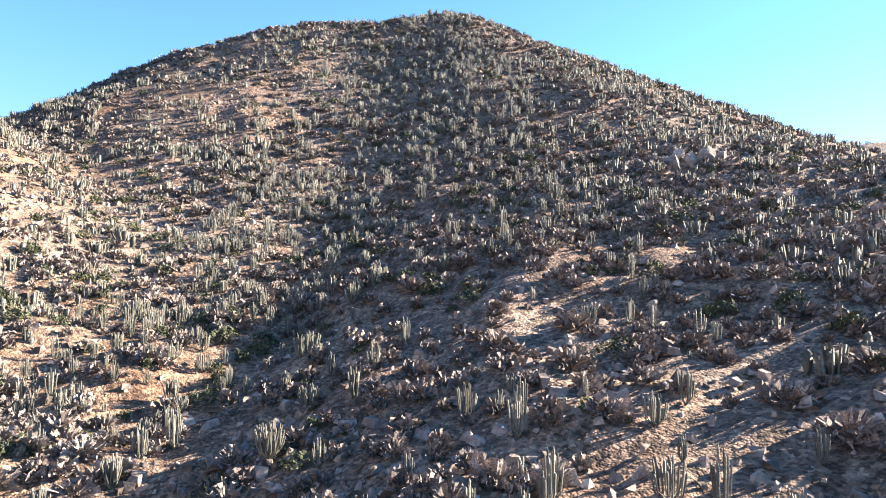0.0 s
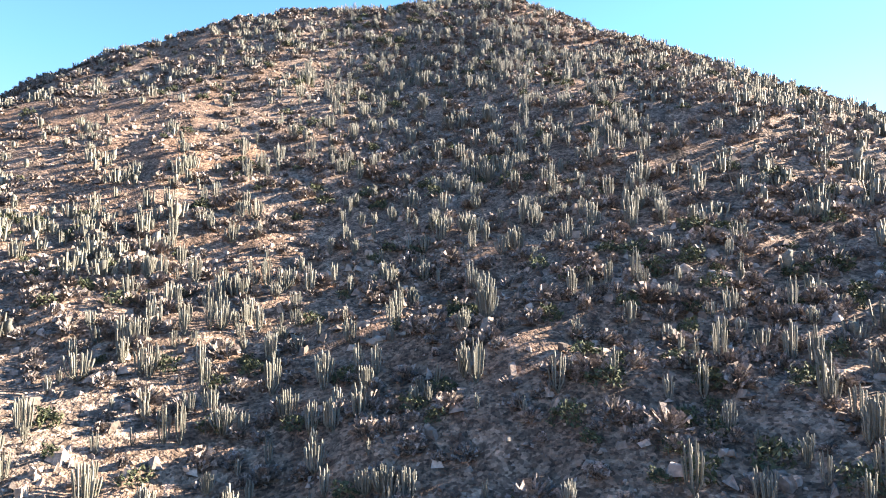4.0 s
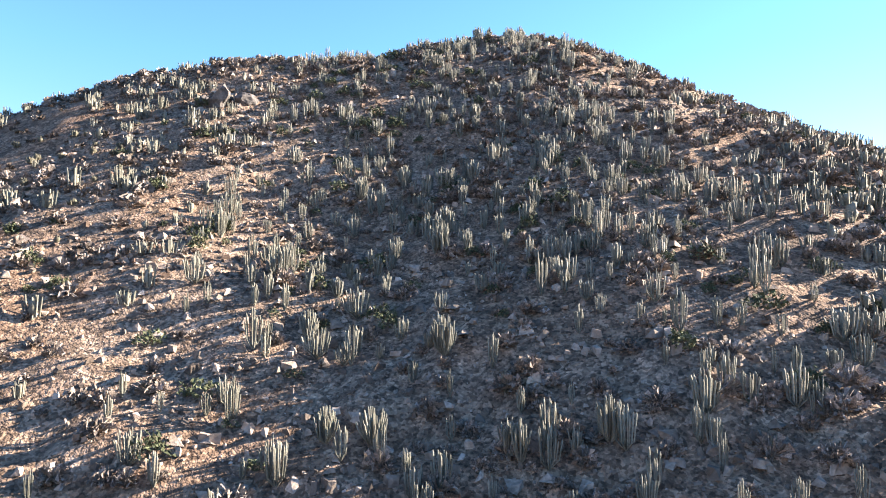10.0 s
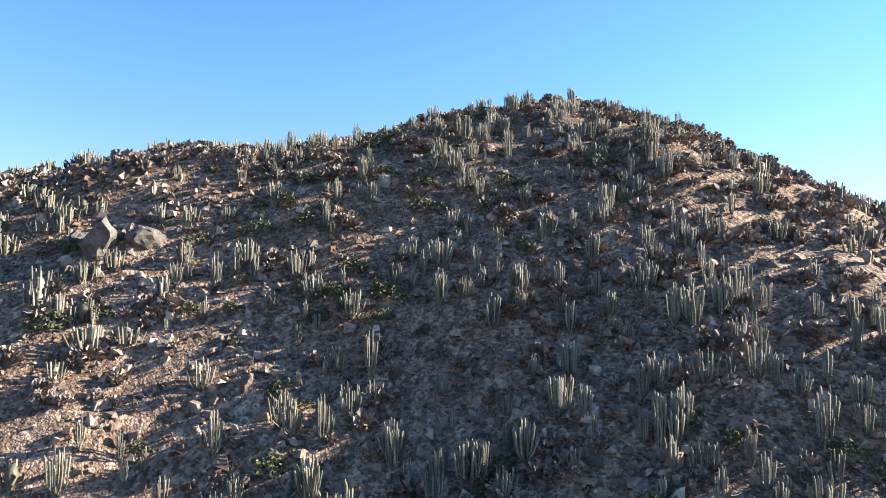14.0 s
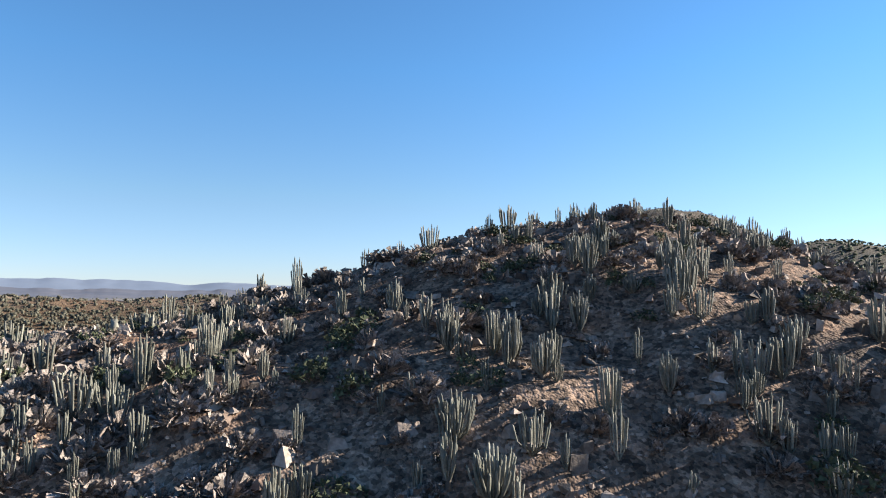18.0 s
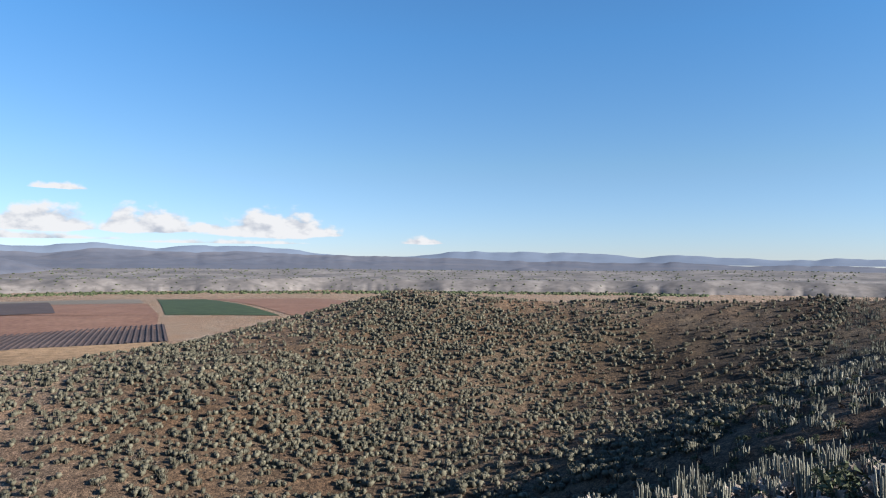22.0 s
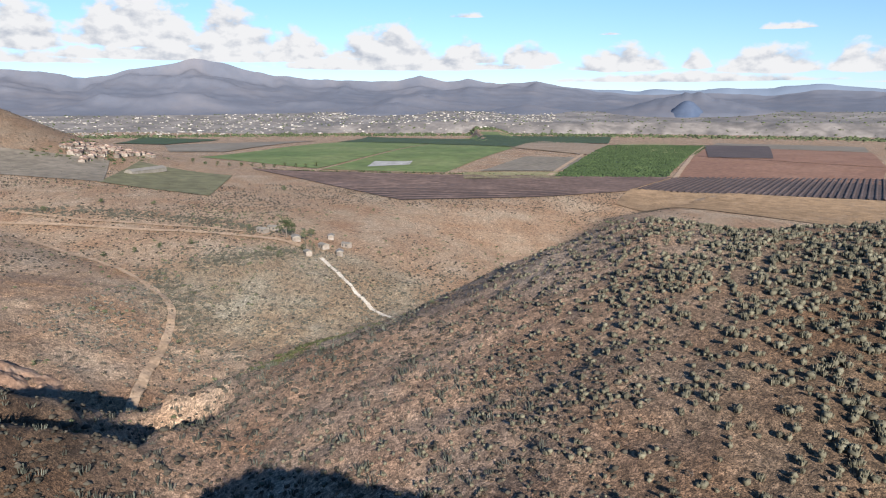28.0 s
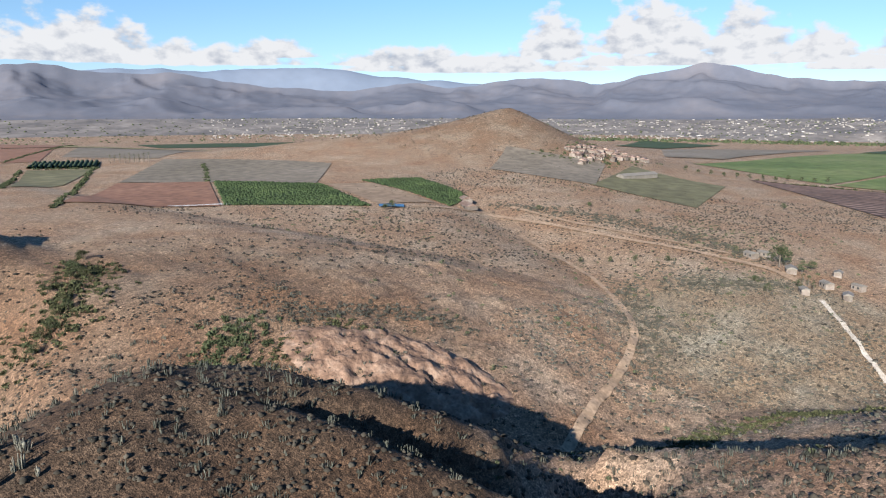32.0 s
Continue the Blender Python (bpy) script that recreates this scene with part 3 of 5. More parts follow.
OUTER = [core(co, q, 0.36, 1.35) for co, q in OUTER]
FAR = [(co * np.array([1.5, 1.5, 0.8]), q) for co, q in (cactus_arrays(p[::4], 3, ROWS_FAR, False) for p in PLANS[:6])]


def on_first_hill(x, y):
    bare = 1 - 0.6 * np.exp(-((x - 6) / 22.0) ** 2 - ((y - 36) / 16.0) ** 2)
    return bare * (0.62 + 1.1 * fbm(x, y, 18, 3, 41) - 0.12 * step((y - 165) / 12))


x, y = scatter(rng, -95, 95, 16, 232, 2.9, on_first_hill)
size = cactus_size(y, len(x))
near = (np.abs(x + 8) < 9) & (y > 30) & (y < 200)
chosen = np.nonzero(near)[0][:190]
first = [cactus_thing(p, rng) for p in PLANS]
for n, i in enumerate(chosen):
    m = Matrix.Translation((x[i], y[i], float(land(x[i], y[i])) - 0.04)) @ Matrix.Rotation(rng.uniform(0, 6.28), 4, "Z") @ Matrix.Scale(size[i], 4)
    if n < len(first):
        first[n].matrix_basis = m
    else:
        kin = copy_thing(first[n % len(first)], m)
        kin.matrix_basis = m
rest = np.ones(len(x), bool)
rest[chosen] = False
x, y, size = x[rest], y[rest], size[rest]
close = np.abs(x + 6) < 21
thin = close | (rng.random(len(x)) < 0.68)
x, y, size, close = x[thin], y[thin], size[thin], close[thin]
for near, kinds, mat, label in ((close, MID, M_CACTUS, "grey-green candelabra cacti scattered over the stony hillside"), (~close, OUTER, M_CACTUS, "grey candelabra cacti on the flanks of the hill")):
    strewn("cactus_stand", kinds, x[near], y[near], land(x[near], y[near]) - 0.05, size[near], rng, mat, label, "cactus")


def on_west_hill(x, y):
    """Dense on the middle of the hill, thin on the low shoulder and on the reddish saddle."""
    shoulder = 0.35 + 0.65 * step((y - 190) / 70)
    saddle = 1 - 0.6 * np.exp(-((x + 60) / 30.0) ** 2 - ((y - 330) / 60.0) ** 2)
    thick = 0.45 + 0.75 * np.exp(-(((x + 110) / 75.0) ** 2 + ((y - 285) / 70.0) ** 2))
    return (thick + 1.3 * fbm(x, y, 34, 3, 43)) * shoulder * saddle


x, y = scatter(rng, -275, -36, 140, 420, 1.9, on_west_hill)
z = land(x, y)
m = (z > 24) & (y - 150 > -0.5 * (x + 120))
strewn("far_cactus_stand", BUNDLE, x[m], y[m], z[m] - 0.08, (0.36 + 0.44 * rng.random(m.sum())) * (0.6 + 0.4 * step((y[m] - 185) / 60)), rng, M_CACTUS_FAR, "grey-green cactus clumps dotting the brown far hillside", "cactus")
x, y = scatter(rng, -40, 150, 225, 520, 8, lambda x, y: 0.5 + 1.2 * fbm(x, y, 30, 3, 47))
z = land(x, y)
strewn("north_cactus_stand", FAR, x, y, z - 0.05, rng.uniform(0.5, 1.0, len(x)), rng, M_CACTUS_SHADE, "cacti on the shaded northern hill, shade put into their colour", "cactus")
x, y = scatter(rng, -34, 70, 230, 330, 6, lambda x, y: 0.6 + 1.2 * fbm(x, y, 30, 3, 47))
strewn("summit_cactus_stand", OUTER, x, y, land(x, y) - 0.05, rng.uniform(0.5, 0.8, len(x)), rng, M_CACTUS, "grey cacti crowding the summit ridge", "cactus")
x, y = scatter(rng, -190, -70, 20, 200, 7, lambda x, y: 0.45 + 1.3 * fbm(x, y, 30, 3, 48))
z = land(x, y)
strewn("spur_cactus_stand", FAR, x, y, z - 0.05, rng.uniform(0.35, 0.8, len(x)), rng, M_CACTUS_SHADE, "low grey cacti on the shaded spur, shade put into their colour", "cactus")


# ---------------------------------------------------------------- scrub
def tuft(rng, blades, wide, tall, size, droop=0.5):
    """A shrub of many small leaf or twig blades on a rough dome."""
    pts, quads = [], []
    for i in range(blades):
        a, u = rng.uniform(0, 2 * np.pi), math.sqrt(rng.random())
        h = rng.uniform(0.1, 1.0) * math.sqrt(max(0.05, 1 - u * u * 0.85))
        c = Vector((math.cos(a) * u * wide, math.sin(a) * u * wide, h * tall))
        out = Vector((math.cos(a) * u, math.sin(a) * u, 0.5 + droop * rng.uniform(-0.6, 0.8))).normalized()
        side = out.cross(Vector((rng.uniform(-1, 1), rng.uniform(-1, 1), rng.uniform(-1, 1)))).normalized()
        l, w = size * rng.uniform(0.7, 1.4), size * rng.uniform(0.3, 0.55)
        k = len(pts)
        pts += [c - out * l * 0.5 - side * w * 0.5, c - out * l * 0.4 + side * w * 0.5, c + out * l * 0.5 + side * w * 0.3, c + out * l * 0.6 - side * w * 0.25]
        quads.append((k, k + 1, k + 2, k + 3))
    return np.array([tuple(p) for p in pts]), np.array(quads)


def dome(rng, sides, rings, wide, tall, rough):
    """A low uneven mound of twigs."""
    co = []
    for k in range(rings + 1):
        h = k / rings
        for i in range(sides):
            a = (i + 0.5 * (k % 2)) * 2 * math.pi / sides
            r = wide * (0.86, 1.0, 0.78, 0.12)[k * 3 // rings] * rng.uniform(1 - rough, 1 + rough)
            co.append((math.cos(a) * r, math.sin(a) * r, tall * (h ** 0.8) * rng.uniform(1 - rough * 0.5, 1 + rough * 0.5)))
    q = [(k * sides + i, k * sides + (i + 1) % sides, (k + 1) * sides + (i + 1) % sides, (k + 1) * sides + i) for k in range(rings) for i in range(sides)]
    return np.array(co), np.array(q)


def brush(rng, blades, wide, tall, thick):
    """A twiggy shrub: thin shoots fanning out from the root, with forked, fuzzy ends."""
    pts = []
    for i in range(blades):
        a, h = i * 2.399 + rng.uniform(-0.5, 0.5), rng.uniform(0.08, 1.0)
        u = math.sqrt(max(0.0, 1 - h * h))
        tip = Vector((math.cos(a) * u * wide, math.sin(a) * u * wide, h * tall)) * rng.uniform(0.7, 1.12)
        start = tip * rng.uniform(0.1, 0.6)
        side = tip.cross(Vector((rng.uniform(-1, 1), rng.uniform(-1, 1), rng.uniform(-1, 1)))).normalized() * thick * rng.uniform(0.6, 1.5)
        pts += [start - side, start + side, tip] if i % 2 else [start, tip - side * 1.5, tip + side * 1.5]
    return np.array([tuple(p) for p in pts]), np.arange(len(pts)).reshape(-1, 3)


def leafy(rng, leaves, wide, tall, leaf):
    """A leafy shrub: many small leaf sprays through an uneven dome."""
    pts = []
    for i in range(leaves):
        a, h = i * 2.399 + rng.uniform(-0.6, 0.6), rng.uniform(0.02, 1.0)
        lump = 0.8 + 0.3 * math.sin(3 * a + 5 * h) * math.cos(2 * a)
        u = math.sqrt(max(0.0, 1 - h * h))
        c = Vector((math.cos(a) * u * wide, math.sin(a) * u * wide, h * tall)) * lump * rng.uniform(0.75, 1.08)
        p, q = [Vector((rng.uniform(-1, 1), rng.uniform(-1, 1), rng.uniform(-1, 1))).normalized() * leaf * rng.uniform(0.6, 1.3) for k in (0, 1)]
        pts += [c - p, c + p * 0.4 + q, c + p * 0.7 - q * 0.6]
    return np.array([tuple(p) for p in pts]), np.arange(len(pts)).reshape(-1, 3)


DRY = [joined([brush(rng, 84, w, h, 0.06), leafy(rng, 70, w * 0.92, h * 0.92, 0.1)]) for w, h in ((0.5, 0.62), (0.65, 0.52), (0.42, 0.55), (0.7, 0.65))]
DRY_FAR = [joined([brush(rng, 24, w, h, 0.09), leafy(rng, 22, w * 0.92, h * 0.92, 0.17)]) for w, h in ((0.5, 0.6), (0.65, 0.5))]
LEAFY = [leafy(rng, 250, w, h, 0.095) for w, h in ((0.75, 0.85), (0.9, 0.65), (0.6, 0.7))]
CLUMP = [dome(rng, 4, 2, w, h, 0.3) for w, h in ((0.55, 0.55), (0.65, 0.5), (0.5, 0.62), (0.6, 0.45))]
WISP = [brush(rng, 18, w, h, 0.12) for w, h in ((0.55, 0.55), (0.65, 0.5), (0.5, 0.62))]
SPRAY = [leafy(rng, 26, w, h, 0.3) for w, h in ((0.6, 0.6), (0.7, 0.55))]


def strew(name, kinds, box, each, keep, low, high, mat, label, category="shrub"):
    x, y = scatter(rng, *box, each, keep)
    return strewn(name, kinds, x, y, land(x, y) - 0.06, rng.uniform(low, high, len(x)), rng, mat, label, category)


M_KNOLL = material("knoll_scrub", (0.06, 0.058, 0.047), (0.04, 0.038, 0.03), (0.09, 0.085, 0.07), 0.9, 0.4, vary=0.4)
dry = lambda x, y: 0.6 + 1.2 * fbm(x, y, 12, 3, 51)
strew("dry_shrubs", DRY, (-34, 30, 14, 236), 2.0, dry, 0.65, 1.8, M_GREY_SCRUB, "leafless grey-brown desert shrubs on the hillside")
strew("dry_shrubs", DRY_FAR, (-85, -32, 14, 228), 2.2, dry, 0.7, 1.9, M_GREY_SCRUB, "leafless brown desert shrubs on the lower flank")
strew("dry_shrubs", DRY_FAR, (22, 85, 14, 228), 2.2, dry, 0.7, 1.9, M_GREY_SCRUB, "leafless brown desert shrubs on the sunward flank")
strew("green_shrubs", LEAFY, (-60, 50, 14, 226), 13, lambda x, y: 0.42 + 1.6 * fbm(x, y, 16, 3, 53) + 0.3 * np.exp(-((x + 5) / 20) ** 2), 0.7, 1.6, M_GREEN, "low green shrubs between the cacti")
strew("west_shrubs", WISP, (-280, -40, 140, 430), 6.0, lambda x, y: 0.55 + 1.2 * fbm(x, y, 30, 3, 55), 0.5, 1.2, M_SCRUB, "dry brown shrubs on the western hill")
strew("spur_shrubs", CLUMP, (-190, -62, 0, 215), 1.9, lambda x, y: 0.55 + 1.2 * fbm(x, y, 20, 3, 56), 0.35, 0.9, M_SHADE_SCRUB, "low shrubs on the shaded spur, shade put into their colour")
strew("north_shrubs", WISP, (-50, 160, 225, 540), 6, lambda x, y: 0.5 + 0 * x, 0.5, 1.1, M_SCRUB, "dark shrubs on the northern slope")
strew("summit_shrubs", LEAFY, (-42, 60, 186, 290), 9, lambda x, y: 0.6 + 1.2 * fbm(x, y, 14, 3, 63), 0.5, 1.1, M_GREEN, "dark green shrubs crowding the stony summit")
strew("village_hill_shrubs", WISP, (-860, -540, -420, -140), 42, lambda x, y: 0.6 + 0 * x, 0.8, 1.9, M_SHADE_SCRUB, "low brown scrub on the hill by the village")
strew("east_hill_shrubs", CLUMP, (110, 420, 480, 760), 13, lambda x, y: 0.7 + 0 * x, 1.2, 2.4, M_GREEN, "dark bushes covering the eastern hill")
strew("valley_shrubs", CLUMP, (-600, -120, -170, 340), 9.0, lambda x, y: (0.46 + 1.5 * fbm(x, y, 60, 3, 57)) * (land(x, y) < 40), 0.55, 1.25, M_SHADE_SCRUB, "scattered dry shrubs of the foothills")
strew("valley_bushes", SPRAY, (-520, -150, -120, 300), 45, lambda x, y: (0.3 + 2.2 * fbm(x, y, 70, 3, 58)) * (land(x, y) < 36), 0.7, 1.6, M_GREEN, "dark rounded bushes scattered in the foothills")
strew("knoll_shrubs", CLUMP, (-370, -230, 60, 190), 3.0, lambda x, y: 0.6 + 1.2 * fbm(x, y, 25, 3, 59), 0.5, 1.15, M_KNOLL, "grey-green shrubs covering the rounded knoll")


# ---------------------------------------------------------------- stones
def stone(rng, rough=0.35):
    """A lumpy stone about 1 m across, from a cut and pushed sphere."""
    bm = bmesh.new()
    bmesh.ops.create_icosphere(bm, subdivisions=1, radius=0.5)
    k = Vector((rng.uniform(0.7, 1.2), rng.uniform(0.6, 1.0), rng.uniform(0.45, 0.8)))
    for v in bm.verts:
        v.co = Vector((v.co.x * k.x, v.co.y * k.y, v.co.z * k.z)) * (1 + rng.uniform(-rough, rough))
    co = np.array([tuple(v.co) for v in bm.verts])
    tri = np.array([[v.index for v in f.verts] for f in bm.faces])
    bm.free()
    return co, tri


STONES = [stone(rng) for i in range(6)]


def chip(rng):
    """A broken angular stone: a skewed block with its top narrowed."""
    co = np.array([(i, j, k) for k in (-0.35, 0.35) for j in (-0.5, 0.5) for i in (-0.5, 0.5)], float)
    co[4:, :2] *= rng.uniform(0.35, 0.85)
    co = co * np.array([rng.uniform(0.8, 1.3), rng.uniform(0.6, 1.0), rng.uniform(0.6, 1.2)]) + rng.uniform(-0.23, 0.23, co.shape)
    return co, np.array([(0, 1, 5, 4), (1, 3, 7, 5), (3, 2, 6, 7), (2, 0, 4, 6), (4, 5, 7, 6)])


CHIPS = [chip(rng) for i in range(14)]


def stony(x, y):
    return 0.5 + 1.3 * fbm(x, y, 14, 3, 61) + 0.35 * step((y - 60) / 40) * np.exp(-((x + 6) / 30) ** 2) + 0.3 * step((y - 150) / 20)


x, y = scatter(rng, -46, 38, 18, 232, 0.35, stony)
s = 0.12 + 0.55 * rng.random(len(x)) ** 4.5
strewn("stones", CHIPS, x, y, land(x, y) + s * 0.16, s, rng, M_ROCK, "pale and rusty broken stones strewn over the slope", "stones", smooth=False)


x, y = scatter(rng, -46, 34, 138, 212, 0.75, lambda x, y: 0.45 + 1.8 * fbm(x, y, 9, 3, 66))
s = 0.14 + 0.42 * rng.random(len(x)) ** 3
strewn("summit_stones", CHIPS, x, y, land(x, y) + s * 0.14, s, rng, M_RED_ROCK, "broken reddish stones littering the rocky summit", "stones", smooth=False)


def boulder(x, y, size, squat=0.8, mat=None, seed=0):
    """A weathered block: a sphere cut flat on many sides, cracked and pitted."""
    r = np.random.default_rng(seed + 5)
    bm = bmesh.new()
    bmesh.ops.create_icosphere(bm, subdivisions=3, radius=0.6)
    flat = [(Vector((r.uniform(-1, 1), r.uniform(-1, 1), r.uniform(-0.4, 1))).normalized(), r.uniform(0.2, 0.42)) for i in range(11)]
    for v in bm.verts:
        for n, d in flat:
            over = v.co.dot(n) - d
            if over > 0:
                v.co -= n * over
        v.co *= 1 + 0.22 * noise.noise(v.co * 5 + Vector((seed, 0, 0))) + 0.12 * noise.noise(v.co * 13 + Vector((0, seed, 0)))
        v.co.z *= squat
    bm.transform(Matrix.Rotation(r.uniform(0, 6.28), 4, "Z") @ Matrix.Scale(size, 4))
    me = bpy.data.meshes.new("boulder")
    bm.to_mesh(me)
    bm.free()
    me.materials.append(mat or M_ROCK)
    ob = new("boulder", me)
    ob.location = (x, y, float(land(x, y)) + size * squat * 0.22)
    return tagged(ob, "weathered angular boulder half sunk in the stony slope", "boulder", "boulders on the hillside")


for i, (bx, by, bs, sq, mat) in enumerate((
(27.0, 81.3, 2.6, 1.3, M_PALE_ROCK), (29.6, 82.5, 2.4, 1.0, M_ROCK), (31.8, 83, 2.6, 1.1, M_ROCK), (33.8, 83.4, 2.0, 0.9, M_ROCK), (24.8, 82, 1.8, 0.8, M_ROCK), (28.2, 83.2, 2.2, 1.2, M_ROCK), (-14.5, 174.7, 1.2, 1.25, M_ROCK),
        (-32.6, 167, 3.0, 0.95, M_DARK_ROCK), (-34.8, 168.5, 2.2, 0.8, M_DARK_ROCK), (-30, 168.5, 2.4, 0.9, M_DARK_ROCK), (-38.5, 171, 1.2, 0.8, M_PALE_ROCK),
        (1.2, 164.1, 1.7, 1.2, M_ROCK), (2.6, 165.2, 2.0, 0.9, M_ROCK), (-1.0, 165.5, 1.8, 0.8, M_ROCK), (-52, 153.8, 1.8, 0.9, M_PALE_ROCK),
        (-54.5, 155, 1.4, 0.8, M_ROCK), (19.3, 156.4, 1.4, 0.9, M_ROCK), (-20.4, 114.5, 1.3, 0.7, M_ROCK), (12, 197, 1.4, 0.9, M_ROCK))):
    boulder(bx, by, bs, sq, mat, i)
for i in range(130):
    bx, by = rng.uniform(-40, 32), rng.uniform(40, 212)
    boulder(bx, by, 0.45 + 0.7 * rng.random() ** 3, rng.uniform(0.5, 0.9), M_ROCK if rng.random() < 0.88 else M_PALE_ROCK, 40 + i)


# ---------------------------------------------------------------- the far country
EYE_X, EYE_Y = -40.0, 185.0


def polar(name, b0, b1, nb, radii, height, mat, label):
    """A sheet of ground in rings round the hill; bearings in degrees to the left of +y."""
    b = np.radians(np.linspace(b0, b1, nb))[None, :]
    r = np.asarray(radii)[:, None]
    z = height(np.degrees(b) + 0 * r, r + 0 * b)
    co = np.stack([EYE_X - np.sin(b) * r, EYE_Y + np.cos(b) * r, z], -1).reshape(-1, 3)
    i = np.arange(len(radii) * nb).reshape(len(radii), nb)
    quads = np.stack([i[:-1, :-1], i[:-1, 1:], i[1:, 1:], i[1:, :-1]], -1).reshape(-1, 4)[:, ::-1]
    me = mesh_of(name, co, quads)
    me.materials.append(mat)
    return tagged(new(name, me), label, "landscape", kind="structure")


def ridged(x, y, size, octaves, seed):
    total, gain = 0.0, 1.0
    for i in range(octaves):
        total = total + gain * (1 - np.abs(2 * value_noise(x / size, y / size, seed + i) - 1))
        size, gain = size * 0.5, gain * 0.5
    return total / 1.8


M_TERRACE = material("terrace_scarp", (0.128, 0.115, 0.11), (0.08, 0.075, 0.076), (0.2, 0.18, 0.168), 0.95, 0.008, fine=0.04, grain=0.2)
# distance haze is put into the blue-grey base of ranges and foothills
M_HAZED_RANGE = material("hazed_slopes", (0.088, 0.094, 0.12), (0.076, 0.085, 0.113), (0.105, 0.105, 0.125), 0.95, 0.004, fine=0.02, grain=0.05)
M_FAR_RANGE = material("hazed_far_range", (0.125, 0.155, 0.21), (0.115, 0.145, 0.2), (0.135, 0.165, 0.22), 0.95, 0.002, fine=0.01, grain=0.05)


def terrace(b, r):
    """Scarp of the terrace: gullied and steep in the north-west, sinking into the plain towards the town."""
    gully = ridged(b * 6, b * 0, 9, 2, 23)
    edge = 2540 + 120 * fbm(b * 6, b * 0, 45, 3, 17) + 75 * gully
    tall = (54 + 12 * fbm(b, b * 0, 14, 2, 4)) * (1 - 0.85 * step((b - 84) / 34))
    rise = np.clip((r - edge) / (110 + 90 * (1 - gully)), 0, 1)
    fan = (30 + 24 * step((b - 84) / 34)) * np.clip((r - 2860) / 490, 0, 1)
    return -31.0 + fan + tall * rise ** 0.8 + 1.5 * fbm(b * 20, r * 0.2, 12, 2, 8) * (rise > 0.99)


polar("river_terrace", -25, 195, 1300, list(np.linspace(2480, 2860, 24)) + [3000, 3150, 3350, 3600, 4300], terrace, M_TERRACE, "eroded pale scarp of the river terrace beyond the fields")
CRESTS = [(-40, -0.2), (4, -0.1), (18, 0.05), (26, 0.1), (32, 0.25), (40, 0.5), (48, 0.7), (53, 0.72), (58, 0.7), (62, 0.95), (66, 0.6), (71, 0.7), (76, 0.75), (79, 1.05), (83.5, 1.7), (86.6, 1.45), (89, 1.88), (90.7, 1.8), (92.7, 2.2), (94.8, 1.6), (99, 1.75), (102, 2.0), (105.8, 2.28),
          (108, 3.0), (110, 3.16), (112, 2.85), (114, 2.42), (116, 2.0), (118, 1.72), (120.4, 2.2), (123, 2.15), (126.2, 1.85), (129.4, 1.41), (132, 1.8), (134, 1.7), (137.3, 1.15), (140, 1.2), (144, 1.6), (147, 1.95), (150.6, 2.55), (153.7, 2.34), (156.7, 2.59), (159.3, 2.9), (162, 2.6), (170, 2.7), (190, 2.5)]


def mountains(b, r):
    """Crest heights by bearing, falling in spurs and gullies to lower front hills."""
    up = np.clip((r - 3300) / 1150, 0, 1)
    px, py = -np.sin(np.radians(b)) * r, np.cos(np.radians(b)) * r
    # spurs run down from the crest, bending as they go
    bend = b + 2.2 * fbm(px, py, 420, 3, 72)
    crest = 87 + 4450 * np.tan(np.radians(np.interp(b + (bend - b) * (1 - up), [c[0] for c in CRESTS], [c[1] for c in CRESTS]) + 0.22 * fbm(b, b * 0, 2.2, 3, 71)))
    foot = terrace(b, 3300.0 + 0 * r) - 1.0
    spurs = ridged(px + 130 * fbm(px, py, 260, 3, 72), py + 130 * fbm(px, py, 240, 3, 79), 420, 4, 73)
    front = 150 * np.maximum(0, ridged(px, py, 520, 3, 75) - 0.48) * np.exp(-((r - 3720) / 170.0) ** 2) * step((b - 84) / 14)
    return foot + (crest - foot) * (0.35 * up + 0.65 * up ** 2.2) * (0.55 + 0.45 * np.maximum(spurs, up ** 9)) + front


polar("mountain_range", -35, 190, 1000, list(np.linspace(3350, 4450, 56)), mountains, M_HAZED_RANGE, "bare mountains across the valley, haze painted in as blue-grey")
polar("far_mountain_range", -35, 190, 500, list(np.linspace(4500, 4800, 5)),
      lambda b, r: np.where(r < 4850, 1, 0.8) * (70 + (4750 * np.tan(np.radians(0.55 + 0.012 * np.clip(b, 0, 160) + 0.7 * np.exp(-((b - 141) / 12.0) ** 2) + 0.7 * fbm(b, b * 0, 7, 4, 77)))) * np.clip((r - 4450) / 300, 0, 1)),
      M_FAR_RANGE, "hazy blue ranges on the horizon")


def lone_hill(b, r, bb, rr, tall, wide):
    d = np.hypot((b - bb) * 62, (r - rr))
    return 22 + tall * np.exp(-(d / wide) ** 1.5) * (0.85 + 0.3 * ridged(b * 3, r * 0.01, 5, 3, 81)) - 75 * np.clip((d - wide * 1.3) / 200, 0, 1)


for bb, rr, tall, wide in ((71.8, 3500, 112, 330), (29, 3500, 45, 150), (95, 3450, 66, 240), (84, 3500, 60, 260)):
    polar("foothill", bb - 13, bb + 13, 120, list(np.linspace(rr - 700, rr + 500, 40)), lambda b, r: lone_hill(b, r, bb, rr, tall, wide), M_HAZED_RANGE, "rounded hill rising from the plain, haze painted in as blue-grey")

# a cloud's shadow over this hill is painted as its dark blue base
M_SHADED_HILL = material("cloud_shaded_foothill", (0.05, 0.068, 0.11), (0.042, 0.06, 0.1), (0.06, 0.078, 0.12), 0.95, 0.01, fine=0.03, grain=0.1)
